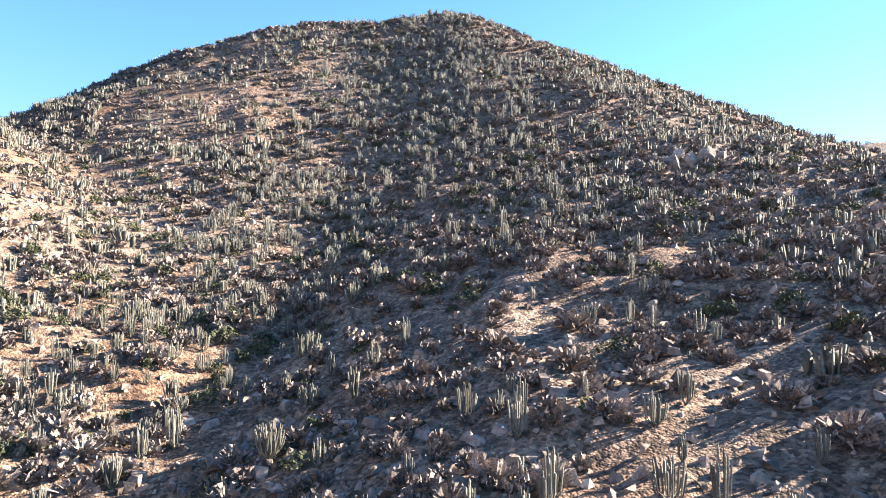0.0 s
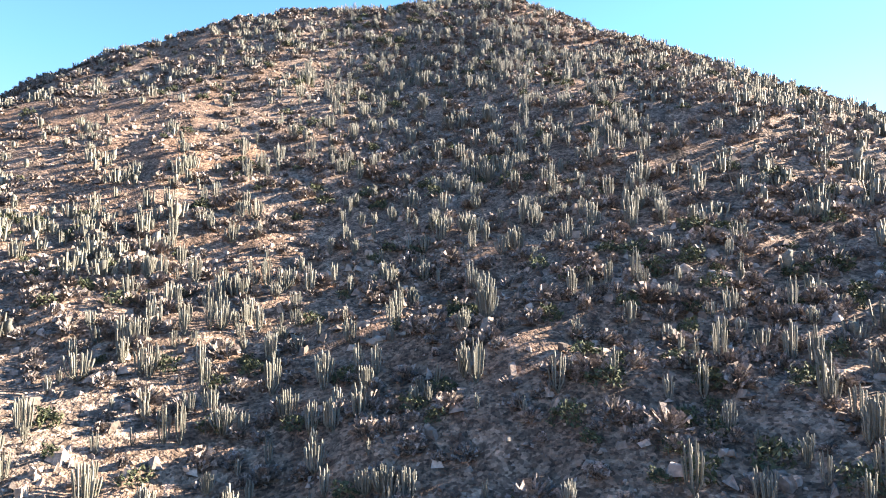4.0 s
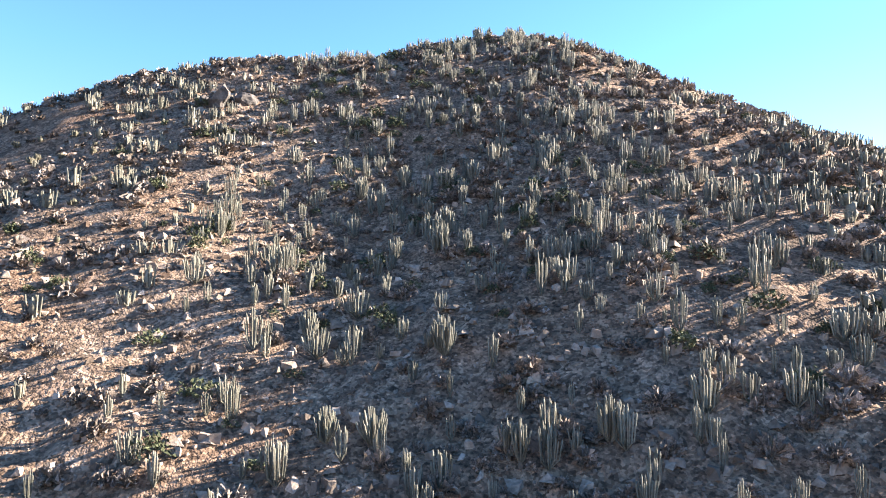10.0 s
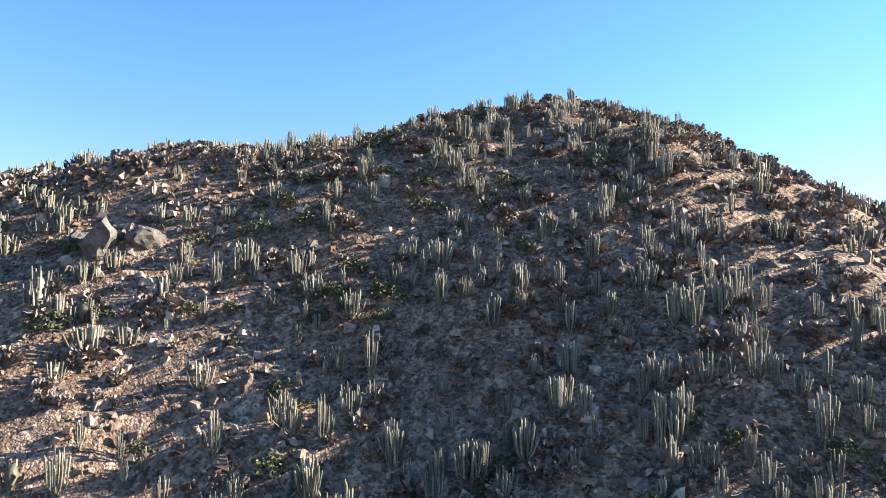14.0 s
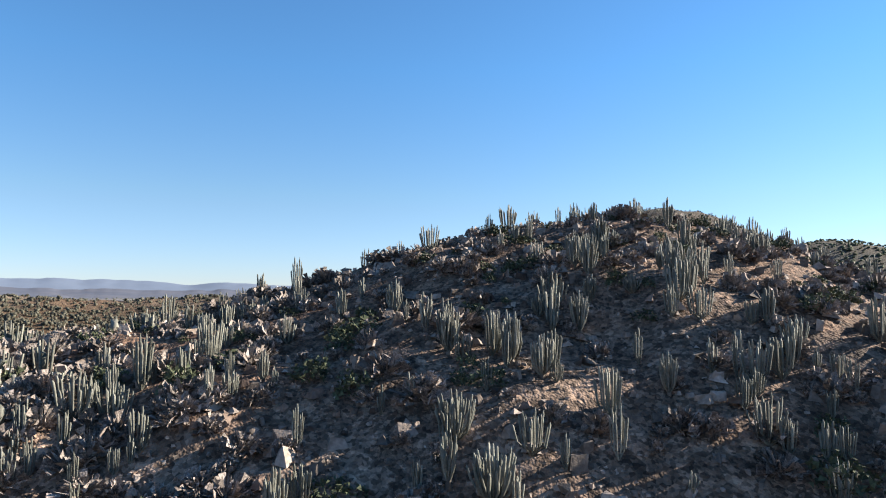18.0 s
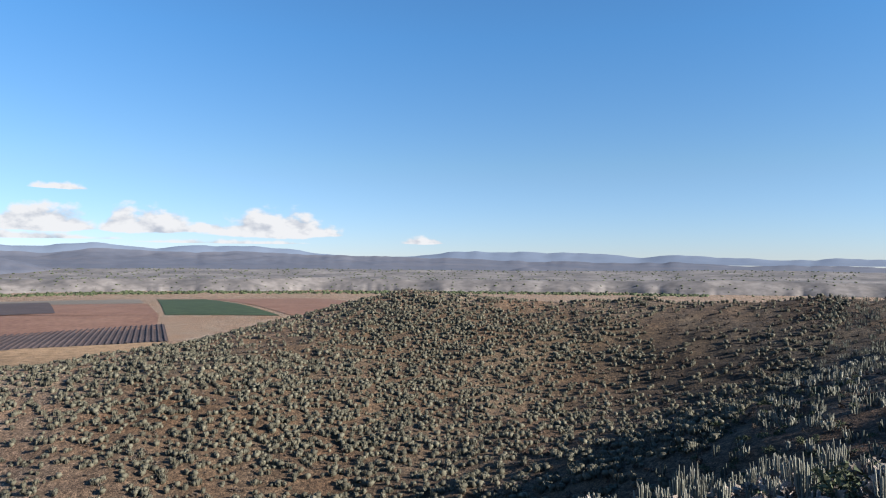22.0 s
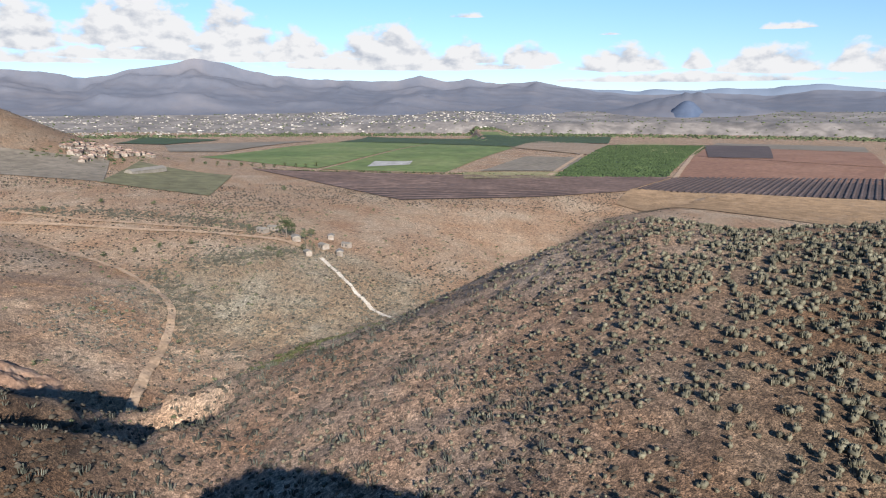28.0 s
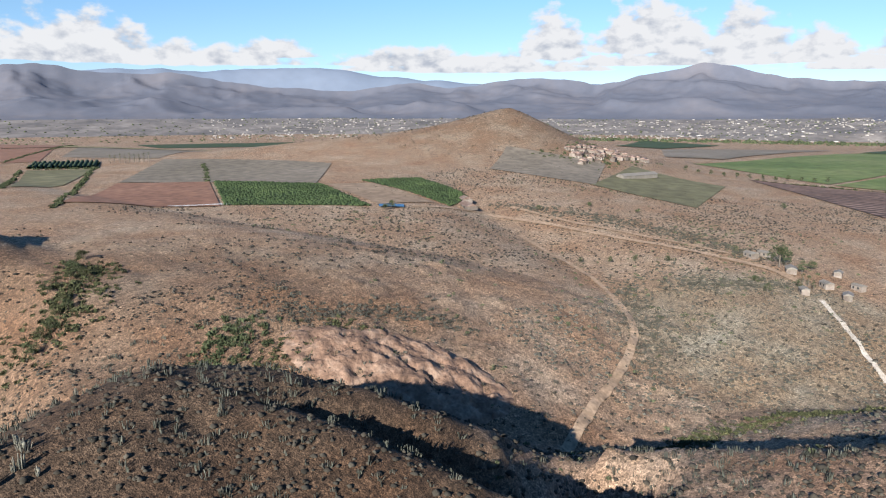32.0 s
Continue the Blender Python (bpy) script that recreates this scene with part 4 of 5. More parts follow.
polar("foothill", 69.5, 74.5, 60, list(np.linspace(2950, 3250, 24)), lambda b, r: 8 + 92 * np.exp(-(np.hypot((b - 71.9) * 60, r - 3130) / 88) ** 2) - 40 * np.clip((np.hypot((b - 71.9) * 60, r - 3130) - 100) / 60, 0, 1), M_SHADED_HILL, "small hill on the far plain, cloud shadow painted in dark blue")

# ---------------------------------------------------------------- farmland
def patch(corners, nu, nv, lift):
    """A sheet draped over the ground inside four corners."""
    a, b, c, d = [np.array(p, float) for p in corners]
    u, v = np.linspace(0, 1, nu + 1)[None, :, None], np.linspace(0, 1, nv + 1)[:, None, None]
    p = (a * (1 - u) + b * u) * (1 - v) + (d * (1 - u) + c * u) * v
    z = land(p[..., 0], p[..., 1]) + lift
    co = np.concatenate([p, z[..., None]], -1).reshape(-1, 3)
    i = np.arange((nu + 1) * (nv + 1)).reshape(nv + 1, nu + 1)
    q = np.stack([i[:-1, :-1], i[:-1, 1:], i[1:, 1:], i[1:, :-1]], -1).reshape(-1, 4)
    n = np.cross(co[q[0, 1]] - co[q[0, 0]], co[q[0, 2]] - co[q[0, 0]])
    return co, (q if n[2] > 0 else q[:, ::-1])


def field(corners, mat, label, lift=0.5, name="field"):
    me = mesh_of(name, *patch(corners, 24, 24, lift))
    me.materials.append(mat)
    return tagged(new(name, me), label, "field", kind="structure")


def crop_rows(corners, spacing, mat, label, tall, wide, name="crop_rows", along=0):
    """Rows of low crop or vines across a field, each a bumpy hedge, as one mesh."""
    a, b, c, d = [np.array(p, float) for p in corners]
    if along:
        a, b, c, d = b, c, d, a
    n = max(2, int(np.linalg.norm(b - a) / spacing))
    pieces = []
    for i in range(n):
        f = (i + 0.5) / n
        p, q = a + (b - a) * f, d + (c - d) * f
        m = max(3, int(np.linalg.norm(q - p) / 6))
        s = np.linspace(0, 1, m)[:, None]
        line = p + (q - p) * s
        side = np.array([-(q - p)[1], (q - p)[0]]) / np.linalg.norm(q - p)
        w = wide * rng.uniform(0.6, 1.2, (m, 1)) * 0.5
        h = tall * rng.uniform(0.55, 1.15, m)
        z = land(line[:, 0], line[:, 1]) + 0.5
        l, r = line - side * w, line + side * w
        co = np.stack([np.column_stack([l, z]), np.column_stack([l + side * w * 0.5, z + h]), np.column_stack([r - side * w * 0.5, z + h]), np.column_stack([r, z])], 1).reshape(-1, 3)
        k = np.arange(m - 1)[:, None] * 4
        quads = np.concatenate([np.column_stack([k + j, k + j + 1, k + j + 5, k + j + 4]) for j in range(3)])
        pieces.append((co, quads))
    me = mesh_of(name, *joined(pieces))
    me.materials.append(mat)
    return tagged(new(name, me), label, "crop", kind="stuff")


def grove(corners, each, low, high, label):
    """Rounded orchard trees crowding a field, as one mesh."""
    a, b, c, d = [np.array(p, float) for p in corners]
    n = int(0.5 * abs(np.cross(c - a, d - b)) / each)
    u, v = rng.random((n, 1)), rng.random((n, 1))
    p = (a * (1 - u) + b * u) * (1 - v) + (d * (1 - u) + c * u) * v
    return strewn("orchard_trees", CLUMP, p[:, 0], p[:, 1], land(p[:, 0], p[:, 1]) + 0.3, rng.uniform(low, high, n), rng, M_ORCHARD, label, "orchard")


M_ORCHARD = material("orchard_green", (0.027, 0.044, 0.016), (0.017, 0.029, 0.01), (0.04, 0.06, 0.022), 0.9, 0.05, fine=0.4)
M_PASTURE = material("pasture_green", (0.085, 0.113, 0.035), (0.06, 0.09, 0.024), (0.117, 0.133, 0.052), 0.95, 0.008, fine=0.08)
M_BARE_VINES = material("bare_vineyard", (0.052, 0.037, 0.036), (0.042, 0.03, 0.03), (0.066, 0.047, 0.045), 0.95, 0.02, fine=0.25)
M_RED_SOIL = material("ploughed_red_soil", (0.16, 0.083, 0.055), (0.135, 0.069, 0.046), (0.182, 0.1, 0.068), 0.95, 0.02, fine=0.2)
M_TAN_SOIL = material("tan_soil", (0.180, 0.130, 0.091), (0.150, 0.107, 0.074), (0.208, 0.154, 0.110), 0.95, 0.02, fine=0.2)
M_GREY_FALLOW = material("grey_fallow", (0.130, 0.110, 0.087), (0.107, 0.091, 0.070), (0.158, 0.134, 0.110), 0.95, 0.01, fine=0.15)
M_TRACK = material("pale_track", (0.26, 0.182, 0.124), (0.21, 0.147, 0.098), (0.3, 0.218, 0.152), 0.95, 0.1, fine=0.8)
M_OLIVE_FIELD = material("olive_pasture", (0.098, 0.092, 0.05), (0.082, 0.076, 0.04), (0.115, 0.108, 0.062), 0.95, 0.01, fine=0.1)
M_PALE_PLOT = material("pale_plot", (0.26, 0.25, 0.24), rough=0.8, scale=0.1)
M_WHITE = material("white_sheet", (0.55, 0.55, 0.54), rough=0.6, scale=0.2)
M_STRAW = material("straw_grass", (0.17, 0.15, 0.075), (0.13, 0.118, 0.052), (0.2, 0.178, 0.1), 0.95, 0.02, fine=0.2)
M_STUBS = material("young_vines", (0.13, 0.09, 0.06), rough=0.95, scale=0.1)

E = ((-560, 310), (-416, 425), (-544, 505), (-620, 335))
field(E, M_TAN_SOIL, "tan soil planted with rows of young vines")
crop_rows(E, 4.6, M_STUBS, "rows of young vines on tan soil", 0.5, 0.8, along=1)
E = ((-615, 338), (-545, 508), (-700, 600), (-705, 398))
field(E, M_BARE_VINES, "bare purple-brown vineyard")
crop_rows(E, 5.0, M_BARE_VINES, "dark rows of bare vines", 0.8, 2.4)
E = ((-535, 150), (-607, 330), (-708, 396), (-735, -14))
field(E, M_BARE_VINES, "wide bare purple-brown vineyard")
crop_rows(E, 6.0, M_BARE_VINES, "rows of bare vines", 0.8, 2.2, along=1)
E = ((-706, 284), (-706, 390), (-1450, 690), (-1370, 480))
field(E, M_ORCHARD, "dense green orchard block", 0.6)
grove(E, 11.0, 2.0, 3.4, "dense green orchard trees")
field(((-712, 402), (-650, 560), (-822, 668), (-985, 510)), M_RED_SOIL, "ploughed reddish field")
field(((-990, 512), (-826, 670), (-1180, 860), (-1330, 650)), M_RED_SOIL, "ploughed reddish field beyond the vineyard")
field(((-1340, 655), (-1190, 862), (-1700, 1150), (-1850, 860)), M_GREY_FALLOW, "grey fallow field")
field(((-815, 672), (-700, 760), (-1500, 1200), (-1640, 1160)), M_ORCHARD, "dark green orchard strip")
field(((-690, 770), (-560, 860), (-1300, 1400), (-1490, 1210)), M_RED_SOIL, "reddish fallow field by the river")
field(((-884, -124), (-770, 44), (-2200, 250), (-1700, -60)), M_PASTURE, "broad bright green pasture")
field(((-765, 50), (-745, 178), (-2200, 520), (-2250, 260)), M_PASTURE, "broad green pasture with tracks")
field(((-806, 92), (-836, 137), (-885, 138), (-880, 92)), M_PALE_PLOT, "pale plastic-covered plot", 0.9)
field(((-763, 215), (-767, 298), (-957, 377), (-965, 282)), M_GREY_FALLOW, "grey-violet fallow plot", 0.8)
field(((-685, 197), (-689, 286), (-755, 307), (-750, 197)), M_STRAW, "yellow-green strip of grass", 0.9)
field(((-1219, 279), (-1009, 372), (-1262, 507), (-1886, 404)), M_TAN_SOIL, "brown fallow field beyond the pasture", 1.0)
field(((-1632, -75), (-2297, -93), (-1897, 420), (-1241, 290)), M_ORCHARD, "dark green orchard beyond the pasture", 1.2)
field(((-1670, -612), (-2258, -809), (-2050, -486), (-1436, -394)), M_ORCHARD, "dark green orchard behind the village", 1.2)
field(((-1050, -226), (-1384, -373), (-1792, -158), (-1051, -144)), M_GREY_FALLOW, "grey fallow field behind the village", 1.0)
field(((-960, 520), (-949, 600), (-1506, 840), (-1491, 700)), M_BARE_VINES, "dark bare vineyard plot", 1.0)
field(((-1100, 470), (-1040, 520), (-1600, 660), (-1500, 520)), M_STRAW, "pale straw-coloured field", 1.1)
field(((-529, -64), (-505, 23), (-640, -4), (-665, -96)), M_OLIVE_FIELD, "dry yellow-green pasture", 0.5)
field(((-520, -150), (-531, -62), (-640, -110), (-600, -190)), M_GREY_FALLOW, "dry grey pasture", 0.5)
field(((-1500, 300), (-1560, 520), (-2350, 700), (-2350, 380)), M_ORCHARD, "dark green far orchard", 1.0)
E = ((-280, -152), (-338, -98), (-371, -180), (-333, -247))
field(E, M_ORCHARD, "bright green citrus orchard", 0.5)
grove(E, 2.2, 1.1, 1.9, "crowded round citrus trees")
field(((-214, -198), (-276, -150), (-330, -248), (-287, -291)), M_RED_SOIL, "bare ploughed red field")
E = ((-402, -174), (-386, -81), (-418, -92), (-440, -154))
field(E, M_ORCHARD, "small green orchard", 0.5)
grove(E, 2.2, 1.1, 1.9, "crowded small orchard trees")
field(((-374, -178), (-345, -99), (-383, -90), (-399, -160)), M_TAN_SOIL, "pinkish bare strip of soil", 0.4)
field(((-290, -296), (-372, -186), (-450, -260), (-390, -420)), M_GREY_FALLOW, "grey fallow field", 0.4)
field(((-223, -296), (-258, -307), (-320, -402), (-282, -436)), M_OLIVE_FIELD, "olive-grey pasture between hedges", 0.4)
E = ((-288, -454), (-325, -410), (-356, -473), (-315, -514))
field(E, M_ORCHARD, "dark green orchard block", 0.5)
crop_rows(E, 4.0, M_ORCHARD, "rows of dark orchard trees", 2.2, 3.4)
field(((-297, -541), (-325, -528), (-442, -792), (-376, -788)), M_RED_SOIL, "rust-red ploughed field", 0.4)
field(((-380, -800), (-446, -804), (-760, -1500), (-610, -1560)), M_RED_SOIL, "orange-brown ploughed field", 0.6)
field(((-450, -800), (-640, -740), (-700, -840), (-490, -900)), M_STRAW, "orange-tan strip of stubble", 0.6)
field(((-365, -580), (-395, -440), (-640, -700), (-470, -790)), M_GREY_FALLOW, "pale grey fallow field", 0.4)
field(((-800, -1200), (-1180, -980), (-1420, -1500), (-1000, -1700)), M_ORCHARD, "long dark green orchard", 0.8)
for k, yy in enumerate((0, 1.6, 3.2)):
    field(((-255 - k, -168 + yy * 1.2), (-280 - k, -155 + yy * 1.2), (-280.6 - k, -154 + yy * 1.2), (-255.6 - k, -167 + yy * 1.2)), M_WHITE, "white plastic sheeting laid along the field", 0.75, "plastic_sheet")


M_WATER = material("pond_water", (0.02, 0.045, 0.085), rough=0.08, scale=0.2)
field(((-338, -92), (-350, -84), (-356, -90), (-344, -98)), M_WATER, "small blue irrigation pond among the orchards", 0.8, "pond")


# ---------------------------------------------------------------- tracks
def ribbon(line, wide, lift=0.18):
    pts = np.array(line, float)
    d = np.concatenate([[0], np.cumsum(np.hypot(*np.diff(pts, axis=0).T))])
    s = np.arange(0, d[-1], 1.5)
    x, y = np.interp(s, d, pts[:, 0]), np.interp(s, d, pts[:, 1])
    for i in range(6):
        x[1:-1], y[1:-1] = (x[:-2] + 2 * x[1:-1] + x[2:]) / 4, (y[:-2] + 2 * y[1:-1] + y[2:]) / 4
    tx, ty = np.gradient(x), np.gradient(y)
    l = np.hypot(tx, ty)
    cols = []
    for k in np.linspace(-0.5, 0.5, 4):
        w = wide * (1 + 0.25 * fbm(s, s * 0 + k, 6, 2, 91))
        px, py = x - ty / l * w * k, y + tx / l * w * k
        cols.append(np.stack([px, py, land(px, py) + lift], -1))
    co = np.stack(cols, 1).reshape(-1, 3)
    k = np.arange(len(s) - 1)[:, None] * 4
    return co, np.concatenate([np.column_stack([k + j, k + j + 1, k + j + 5, k + j + 4])[:, ::-1] for j in range(3)])


for wide, line, label in (
        (2.6, ((-196, 108), (-212, 104), (-228, 100), (-241, 98), (-262, 93), (-280, 87), (-293, 79), (-310, 64), (-330, 42), (-345, 18), (-370, -20)), "pale dirt track up the dry creek"),
        (2.2, ((-196, 108), (-204, 112), (-212, 114), (-218, 113), (-214, 118), (-206, 120)), "loop of dirt track in the ravine"),
        (4.0, ((-358, -85), (-399, -68), (-396, -19), (-390, 27), (-388, 71), (-384, 101), (-370, 120)), "pale dirt road along the foothills"),
        (3.0, ((-420, -60), (-405, -10), (-400, 40), (-396, 80)), "second dirt road beside the first"),
        (5.0, ((-700, 397), (-1480, 698)), "pale farm track between orchards"),
        (5.0, ((-716, 280), (-1380, 470)), "pale farm track by the orchard"),
        (4.0, ((-740, -16), (-745, 180), (-716, 280)), "pale farm track by the vineyard")):
    me = mesh_of("track", *ribbon(line, wide, 0.45 if line[0][0] > -500 else 0.9))
    me.materials.append(M_TRACK)
    tagged(new("track", me), label, "track", kind="structure")
M_PATH = material("white_stones", (0.4, 0.36, 0.31), (0.26, 0.225, 0.19), (0.52, 0.48, 0.42), 0.95, 0.6, 0.6, 3, 4)
me = mesh_of("stony_path", *ribbon(((-358, 126), (-340, 137), (-310, 154), (-295, 165), (-282, 176)), 1.8, 0.4))
me.materials.append(M_PATH)
tagged(new("stony_path", me), "white stony path running down the ridge", "path", kind="structure")
t = rng.random(500)
x, y = np.interp(t, (0, 0.25, 0.62, 0.82, 1), (-358, -340, -310, -295, -282)) + rng.normal(0, 0.6, 500), np.interp(t, (0, 0.25, 0.62, 0.82, 1), (126, 137, 154, 165, 176)) + rng.normal(0, 0.6, 500)
strewn("path_stones", STONES, x, y, land(x, y) + 0.3, rng.uniform(0.2, 0.6, 500), rng, M_PALE_ROCK, "pale stones heaped along the path", "stones", smooth=False)


# ---------------------------------------------------------------- trees and houses of the valley
def tree(x, y, tall, wide, mat, label, name="tree", seed=0):
    """A tapered trunk with limbs and a crown of leaf clumps."""
    r = np.random.default_rng(seed)
    top = new(name)
    top.location = (x, y, float(land(x, y)) - 0.1)
    trunk = [tube([Vector((0, 0, 0)), Vector((0.1, 0, tall * 0.25)), Vector((0, 0.15, tall * 0.55)), Vector((0, 0, tall * 0.8))], [tall * g for g in (0.035, 0.028, 0.018, 0.006)], 7)]
    for i in range(5):
        a, h = i * 1.3 + r.uniform(0, 0.6), tall * r.uniform(0.28, 0.55)
        trunk.append(tube([Vector((0, 0, h)), Vector((math.cos(a) * wide * 0.3, math.sin(a) * wide * 0.3, h + tall * 0.14)), Vector((math.cos(a) * wide * 0.6, math.sin(a) * wide * 0.6, h + tall * 0.2))], [tall * g for g in (0.013, 0.009, 0.003)], 5))
    part("trunk", mesh_of("trunk", *joined(trunk)), M_WOOD, top, "brown trunk with limbs")
    clumps = []
    for i in range(22):
        a, u, h = r.uniform(0, 6.28), math.sqrt(r.random()), r.uniform(0.22, 0.95)
        reach = wide * math.sin(math.pi * min(0.96, h * 0.85 + 0.12)) ** 0.7 * r.uniform(0.6, 1.0)
        co, q = tuft(r, 28, wide * 0.36, wide * 0.45, wide * 0.15)
        clumps.append((co + np.array([math.cos(a) * u * reach, math.sin(a) * u * reach, h * tall * 0.88]), q))
    part("crown", mesh_of("crown", *joined(clumps)), mat, top, "leafy uneven crown")
    return tagged(top, label, "tree")


M_LEAF = material("tree_leaves", (0.042, 0.053, 0.024), (0.023, 0.032, 0.014), (0.065, 0.076, 0.038), 0.8, 0.3, vary=0.35)
M_OLIVE = material("ravine_leaves", (0.045, 0.05, 0.022), (0.024, 0.029, 0.012), (0.078, 0.078, 0.036), 0.85, 0.2, vary=0.5)
M_WALL = material("house_wall", (0.14, 0.118, 0.102), (0.095, 0.078, 0.066), (0.21, 0.188, 0.166), 0.9, 0.3, vary=0.5)
M_ROOF = material("sheet_roof", (0.17, 0.115, 0.092), (0.11, 0.07, 0.056), (0.28, 0.225, 0.195), 0.7, 0.4, vary=0.5)
M_DARK = material("window_glass", (0.03, 0.035, 0.04), rough=0.2)

tree(-391, 102, 11.0, 5.2, M_LEAF, "large dark evergreen tree beside the farm", seed=1)
for i, (tx, ty, th, tw) in enumerate(((-388, 112, 6, 2.6), (-396, 114, 5, 2.4), (-372, 116, 5.5, 1.1), (-370, 118.5, 6, 1.1), (-368, 121, 5, 1.1), (-366, 116, 4.2, 1.8), (-353, 108, 4, 1.8), (-361, 101, 3.6, 1.7), (-365, 62, 3.2, 1.7), (-358, 50, 3, 1.6),
                                      (-352, 41, 2.8, 1.6), (-345, 30, 2.8, 1.5), (-402, 80, 3, 1.6), (-343, -87, 4.5, 2.6), (-336, -85, 3.5, 2.2), (-420, -40, 3.4, 2.2), (-448, -22, 3.2, 2.0), (-452, 8, 3, 2.0), (-560, 60, 4, 2.4))):
    tree(tx, ty, th, tw, M_LEAF if i % 3 else M_GREEN, "small rounded tree near the farm track", seed=10 + i)
for i in range(12):
    tree(-126 - 3.2 * i + rng.uniform(-4, 4), 4 - 4.2 * i + rng.uniform(-5, 6), rng.uniform(2.2, 3.8), rng.uniform(1.5, 2.6), M_OLIVE if i % 2 else M_LEAF, "bushy green tree in the ravine", "ravine_tree", 40 + i)
for i in range(9):
    tree(-352 - 2.6 * i, -442 + 3.6 * i, 9 + 2 * rng.random(), 1.3, M_LEAF, "tall slim poplar by the fields", "poplar", 60 + i)
for i in range(12):
    tree(-715 - 7 * i, -66 + 9.5 * i, rng.uniform(4, 7), 2.4, M_LEAF, "dark tree in a row beside the pasture", "tree", 80 + i)


def box_mesh(name, sx, sy, sz, z0=0.0):
    bm = bmesh.new()
    bmesh.ops.create_cube(bm, size=1.0)
    bmesh.ops.transform(bm, matrix=Matrix.Translation((0, 0, z0 + sz / 2)) @ Matrix.Diagonal((sx, sy, sz, 1)), verts=bm.verts)
    me = bpy.data.meshes.new(name)
    bm.to_mesh(me)
    bm.free()
    return me


def house(x, y, sx, sy, tall, turn, roof=None, wall=None, label="small plastered house with a pitched sheet roof", name="house"):
    top = new(name)
    top.matrix_basis = pose(x, y, float(land(x, y)) - 0.3, 0, 0, turn)
    part("wall", box_mesh("wall", sx, sy, tall + 0.3), wall or M_WALL, top)
    bm = bmesh.new()
    h, o = sy * 0.24, 0.3
    v = [bm.verts.new(p) for p in ((-sx / 2 - o, -sy / 2 - o, 0), (sx / 2 + o, -sy / 2 - o, 0), (sx / 2 + o, 0, h), (-sx / 2 - o, 0, h), (sx / 2 + o, sy / 2 + o, 0), (-sx / 2 - o, sy / 2 + o, 0))]
    for f in ((0, 1, 2, 3), (3, 2, 4, 5), (0, 3, 5), (1, 4, 2), (0, 5, 4, 1)):
        bm.faces.new([v[i] for i in f])
    ob = part("roof", bm, roof or M_ROOF, top)
    ob.location.z = tall + 0.28
    for k in (-0.28, 0.2):
        ob = part("window", box_mesh("window", sx * 0.16, 0.08, 0.9), M_DARK, top)
        ob.location = (sx * k, -sy / 2 - 0.03, 1.1)
    return tagged(top, label, "house", "village houses" if name == "house" else "")


for i in range(78):
    u, v = rng.random(), rng.random()
    hx, hy = (-598 - 52 * u) * (1 - v) + (-745 + 45 * u) * v, (-118 - 40 * u) * (1 - v) + (-103 - 50 * u) * v
    house(hx, hy, rng.uniform(4.5, 7.5), rng.uniform(4, 5.5), rng.uniform(2.2, 2.9), rng.uniform(-20, 20) + (90 if i % 3 == 0 else 20))
M_PALE_ROOF = material("pale_roof", (0.15, 0.137, 0.12), (0.115, 0.104, 0.09), (0.185, 0.17, 0.15), 0.6, 0.2)
M_TOWN = material("town_walls", (0.2, 0.186, 0.174), (0.13, 0.12, 0.112), (0.3, 0.285, 0.27), 0.8, 0.02, vary=0.4)
house(-606, -64, 40, 8, 2.8, -17, M_PALE_ROOF, M_PALE_ROOF, "long pale shed with a low roof", "shed")
for hx, hy, a, b, t in ((-386, 108, 6, 4, 20), (-376, 124, 5, 3.5, 40), (-369, 133, 5, 3.2, 10), (-398, 88, 6, 3.4, 60), (-404, 92, 5, 3.2, 70), (-362, 119, 4, 3, 30), (-397, 124, 4, 3, 5), (-384, 134, 4.5, 3, 60), (-399, -77, 16, 7, 55), (-408, -86, 9, 6, 55)):
    house(hx, hy, a, b, 2.1, t, M_PALE_ROOF if b < 5 else None, None, "low farm building with a pale roof", "farm_building")

# ---------------------------------------------------------------- woods and town of the plain
x = rng.uniform(0, 1, 2600)
b = np.radians(15 + 115 * x)
r = 2330 + 190 * rng.random(2600) ** 0.7
px, py = EYE_X - np.sin(b) * r, EYE_Y + np.cos(b) * r
strewn("river_woods", CLUMP, px, py, land(px, py) - 1.0, rng.uniform(6, 14, 2600), rng, M_LEAF, "dark belt of trees along the river", "woods")
b = np.radians(82 + 66 * rng.random(1700) ** 1.2)
r = 2450 + 900 * rng.random(1700) ** 0.7
px, py = EYE_X - np.sin(b) * r, EYE_Y + np.cos(b) * r
CUBE = np.array([(i, j, k) for k in (0, 0.5) for j in (-0.5, 0.5) for i in (-0.5, 0.5)], float), np.array([(0, 1, 5, 4), (1, 3, 7, 5), (3, 2, 6, 7), (2, 0, 4, 6), (4, 5, 7, 6)])
height = np.maximum(land(px, py), terrace(np.degrees(b), r))
strewn("distant_town", [CUBE], px, py, height - 0.5, rng.uniform(3, 8.5, 1700), rng, M_TOWN, "pale houses and sheds of a distant town", "town", 0.5, False)
b = np.radians(5 + 175 * rng.random(4200))
r = 2250 + 1250 * rng.random(4200) ** 0.8
px, py = EYE_X - np.sin(b) * r, EYE_Y + np.cos(b) * r
height = np.maximum(land(px, py), terrace(np.degrees(b), r))
strewn("distant_trees", CLUMP, px, py, height - 1.0, rng.uniform(3, 9, 4200), rng, M_LEAF, "scattered trees and hedges on the far plain", "trees")
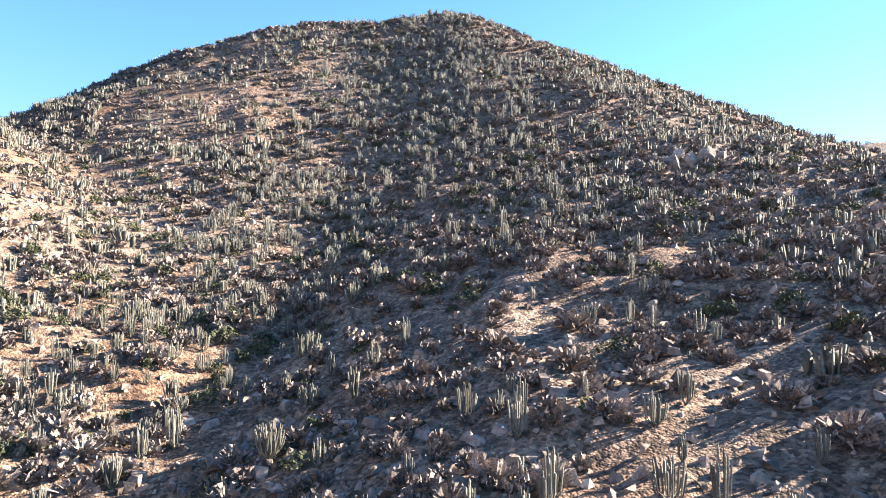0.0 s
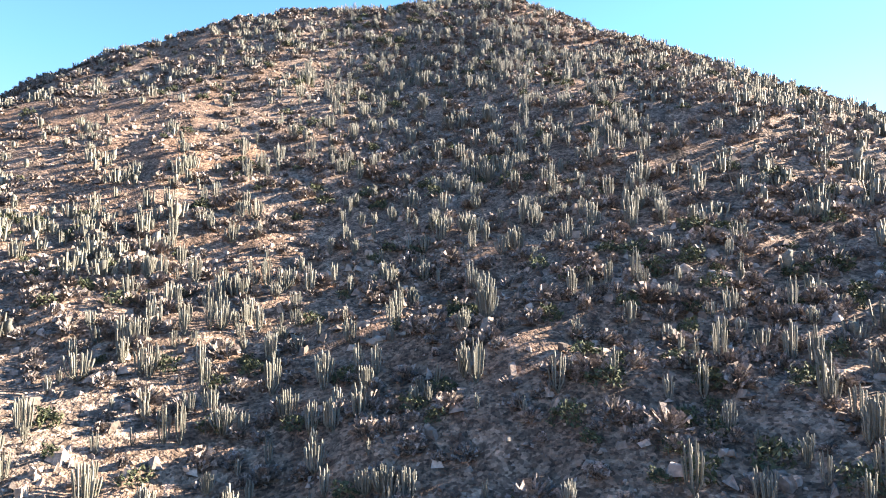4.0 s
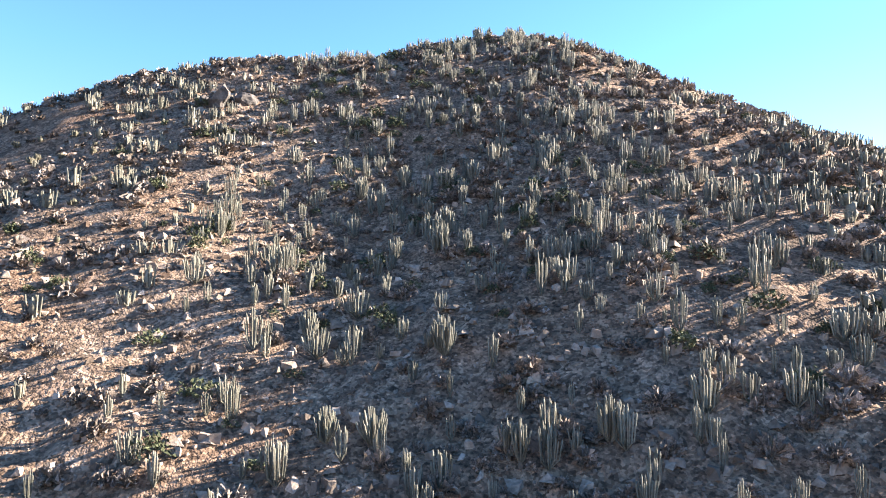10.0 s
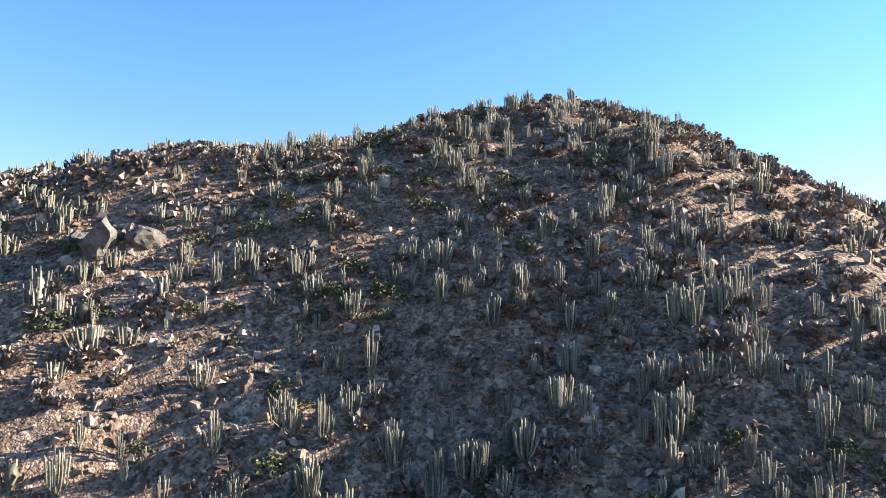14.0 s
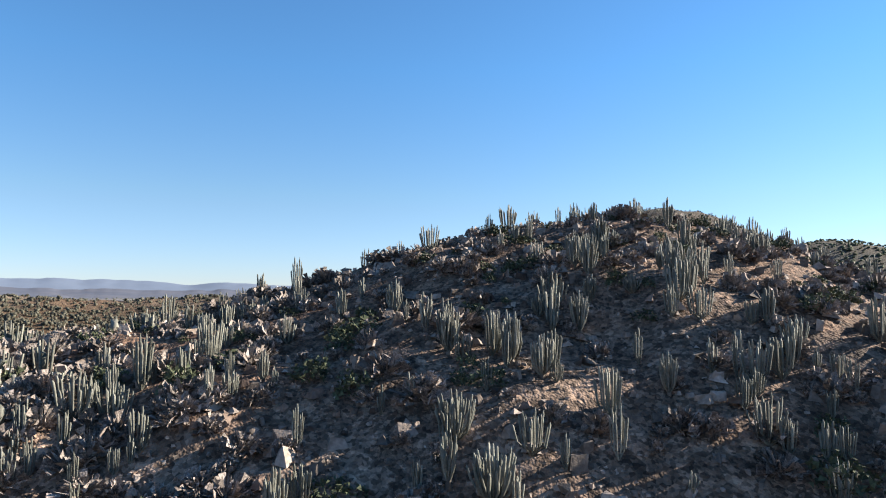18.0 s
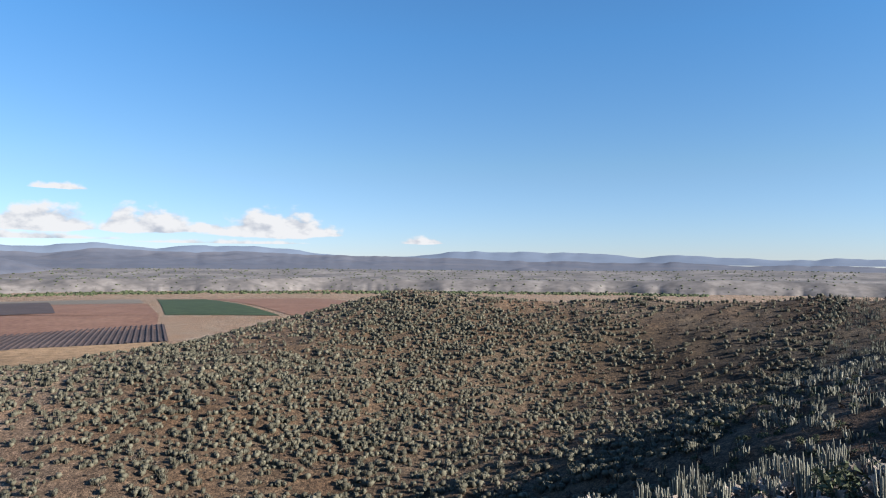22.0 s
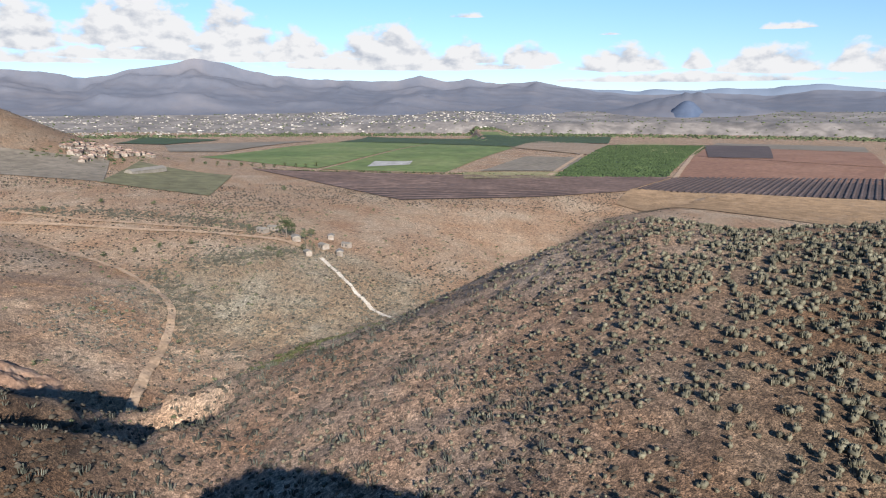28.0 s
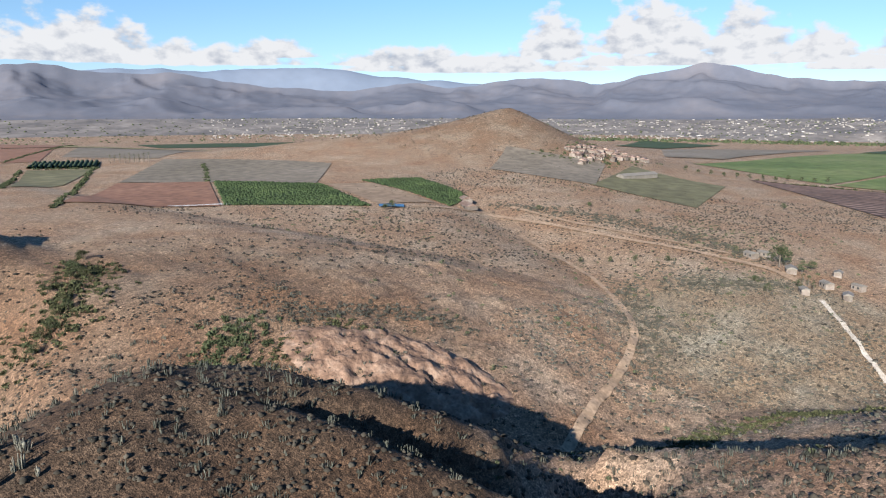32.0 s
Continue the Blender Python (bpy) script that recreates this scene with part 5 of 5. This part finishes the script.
# hedges along the field edges
for line in (((-204, -180), (-265, -298), (-352, -465)), ((-216, -288), (-279, -441)), ((-300, -545), (-450, -800), (-620, -1150)), ((-325, -405), (-285, -450)), ((-716, 282), (-740, 182), (-742, -10)), ((-1000, 512), (-1340, 652)), ((-330, -250), (-385, -345))):
    p = np.array(line, float)
    d = np.concatenate([[0], np.cumsum(np.hypot(*np.diff(p, axis=0).T))])
    s = rng.uniform(0, d[-1], int(d[-1] / 2.2))
    hx, hy = np.interp(s, d, p[:, 0]) + rng.normal(0, 0.8, len(s)), np.interp(s, d, p[:, 1]) + rng.normal(0, 0.8, len(s))
    strewn("hedge", SPRAY, hx, hy, land(hx, hy), rng.uniform(1.5, 3.0, len(s)), rng, M_LEAF, "dark hedge of trees along a field edge", "hedge")

# trees between the village houses
hx, hy = rng.uniform(-745, -600, 110), rng.uniform(-165, -95, 110)
strewn("village_trees", SPRAY, hx, hy, land(hx, hy), rng.uniform(1.6, 3.6, 110), rng, M_LEAF, "dark garden trees among the village houses", "trees")

# ---------------------------------------------------------------- ravine thickets and the cliff
for line, n, spread, low, high, mat, label in (
        (((-124, 0), (-131, -2), (-140, -8), (-148, -20), (-158, -40)), 420, 11, 0.7, 1.9, M_OLIVE, "green and yellow thicket in the ravine"),
        (((-152, 40), (-160, 36), (-168, 32)), 130, 8, 0.8, 2.1, M_LEAF, "dark green bushes at the head of the gully"),
        (((-160, 50), (-170, 48), (-182, 50), (-190, 53)), 170, 6, 0.6, 1.7, M_OLIVE, "olive bushes along the cliff top"),
        (((-198, 112), (-253, 138), (-289, 171)), 700, 6, 0.6, 1.6, M_OLIVE, "olive-green thicket along the ravine floor"),
        (((-289, 171), (-350, 206), (-420, 236)), 300, 6, 1.0, 2.6, M_LEAF, "dark shrubs along the lower ravine"),
        (((-262, 100), (-300, 82), (-330, 55)), 420, 8, 0.6, 1.5, M_KNOLL, "grey-green shrubs beside the dry creek"),
        (((-335, 75), (-352, 95), (-368, 112)), 420, 8, 0.6, 1.5, M_KNOLL, "dusky shrubs at the head of the knoll"),
        (((-420, -70), (-425, -10), (-415, 60), (-400, 95)), 700, 12, 0.7, 1.8, M_KNOLL, "shrubs along the farm road"),
        (((-180, 40), (-200, 45), (-222, 62)), 300, 6, 0.6, 1.3, M_KNOLL, "grey shrubs on the cliff's edge")):
    p = np.array(line, float)
    d = np.concatenate([[0], np.cumsum(np.hypot(*np.diff(p, axis=0).T))])
    s = rng.uniform(0, d[-1], n)
    hx, hy = np.interp(s, d, p[:, 0]) + rng.normal(0, spread * 0.5, n), np.interp(s, d, p[:, 1]) + rng.normal(0, spread * 0.5, n)
    strewn("thicket", SPRAY, hx, hy, land(hx, hy) - 0.1, rng.uniform(low, high, n), rng, mat, label, "thicket")
M_CLIFF = material("cliff_rock", (0.165, 0.103, 0.073), (0.092, 0.058, 0.042), (0.235, 0.165, 0.124), 0.95, 0.22, 0.9, 0.9, 1.1)
cx, cy = np.meshgrid(np.linspace(-232, -160, 110), np.linspace(36, 112, 116))
inside = 1 - ((cx + 186) * 0.78 + (cy - 69) * 0.62) ** 2 / 15.0 ** 2 - ((cx + 186) * 0.62 - (cy - 69) * 0.78) ** 2 / 29.0 ** 2 + 0.5 * fbm(cx, cy, 12, 3, 94)
cz = land(cx, cy) + np.clip(inside * 4, -1.0, 0.5) + (2.0 * (ridged(cx, cy, 5, 4, 95) - 0.5) + 1.4 * fbm(cx, cy, 2.5, 3, 96)) * np.clip(inside * 3, 0, 1)
i = np.arange(cx.size).reshape(cx.shape)
quads = np.stack([i[:-1, :-1], i[:-1, 1:], i[1:, 1:], i[1:, :-1]], -1).reshape(-1, 4)
quads = quads[(inside[:-1, :-1].ravel() > -0.12) & (cy[:-1, :-1].ravel() < 99)]
me = mesh_of("cliff", np.stack([cx, cy, cz], -1).reshape(-1, 3), quads)
me.materials.append(M_CLIFF)
tagged(new("cliff", me), "crumbling pinkish-tan cliff above the ravine", "cliff", kind="structure")
bx, by = rng.uniform(-225, -165, 260), rng.uniform(45, 108, 260)
strewn("cliff_shrubs", WISP, bx, by, land(bx, by) + 0.3, rng.uniform(0.5, 1.2, 260), rng, M_KNOLL, "dusty shrubs clinging to the crumbling cliff", "shrub")
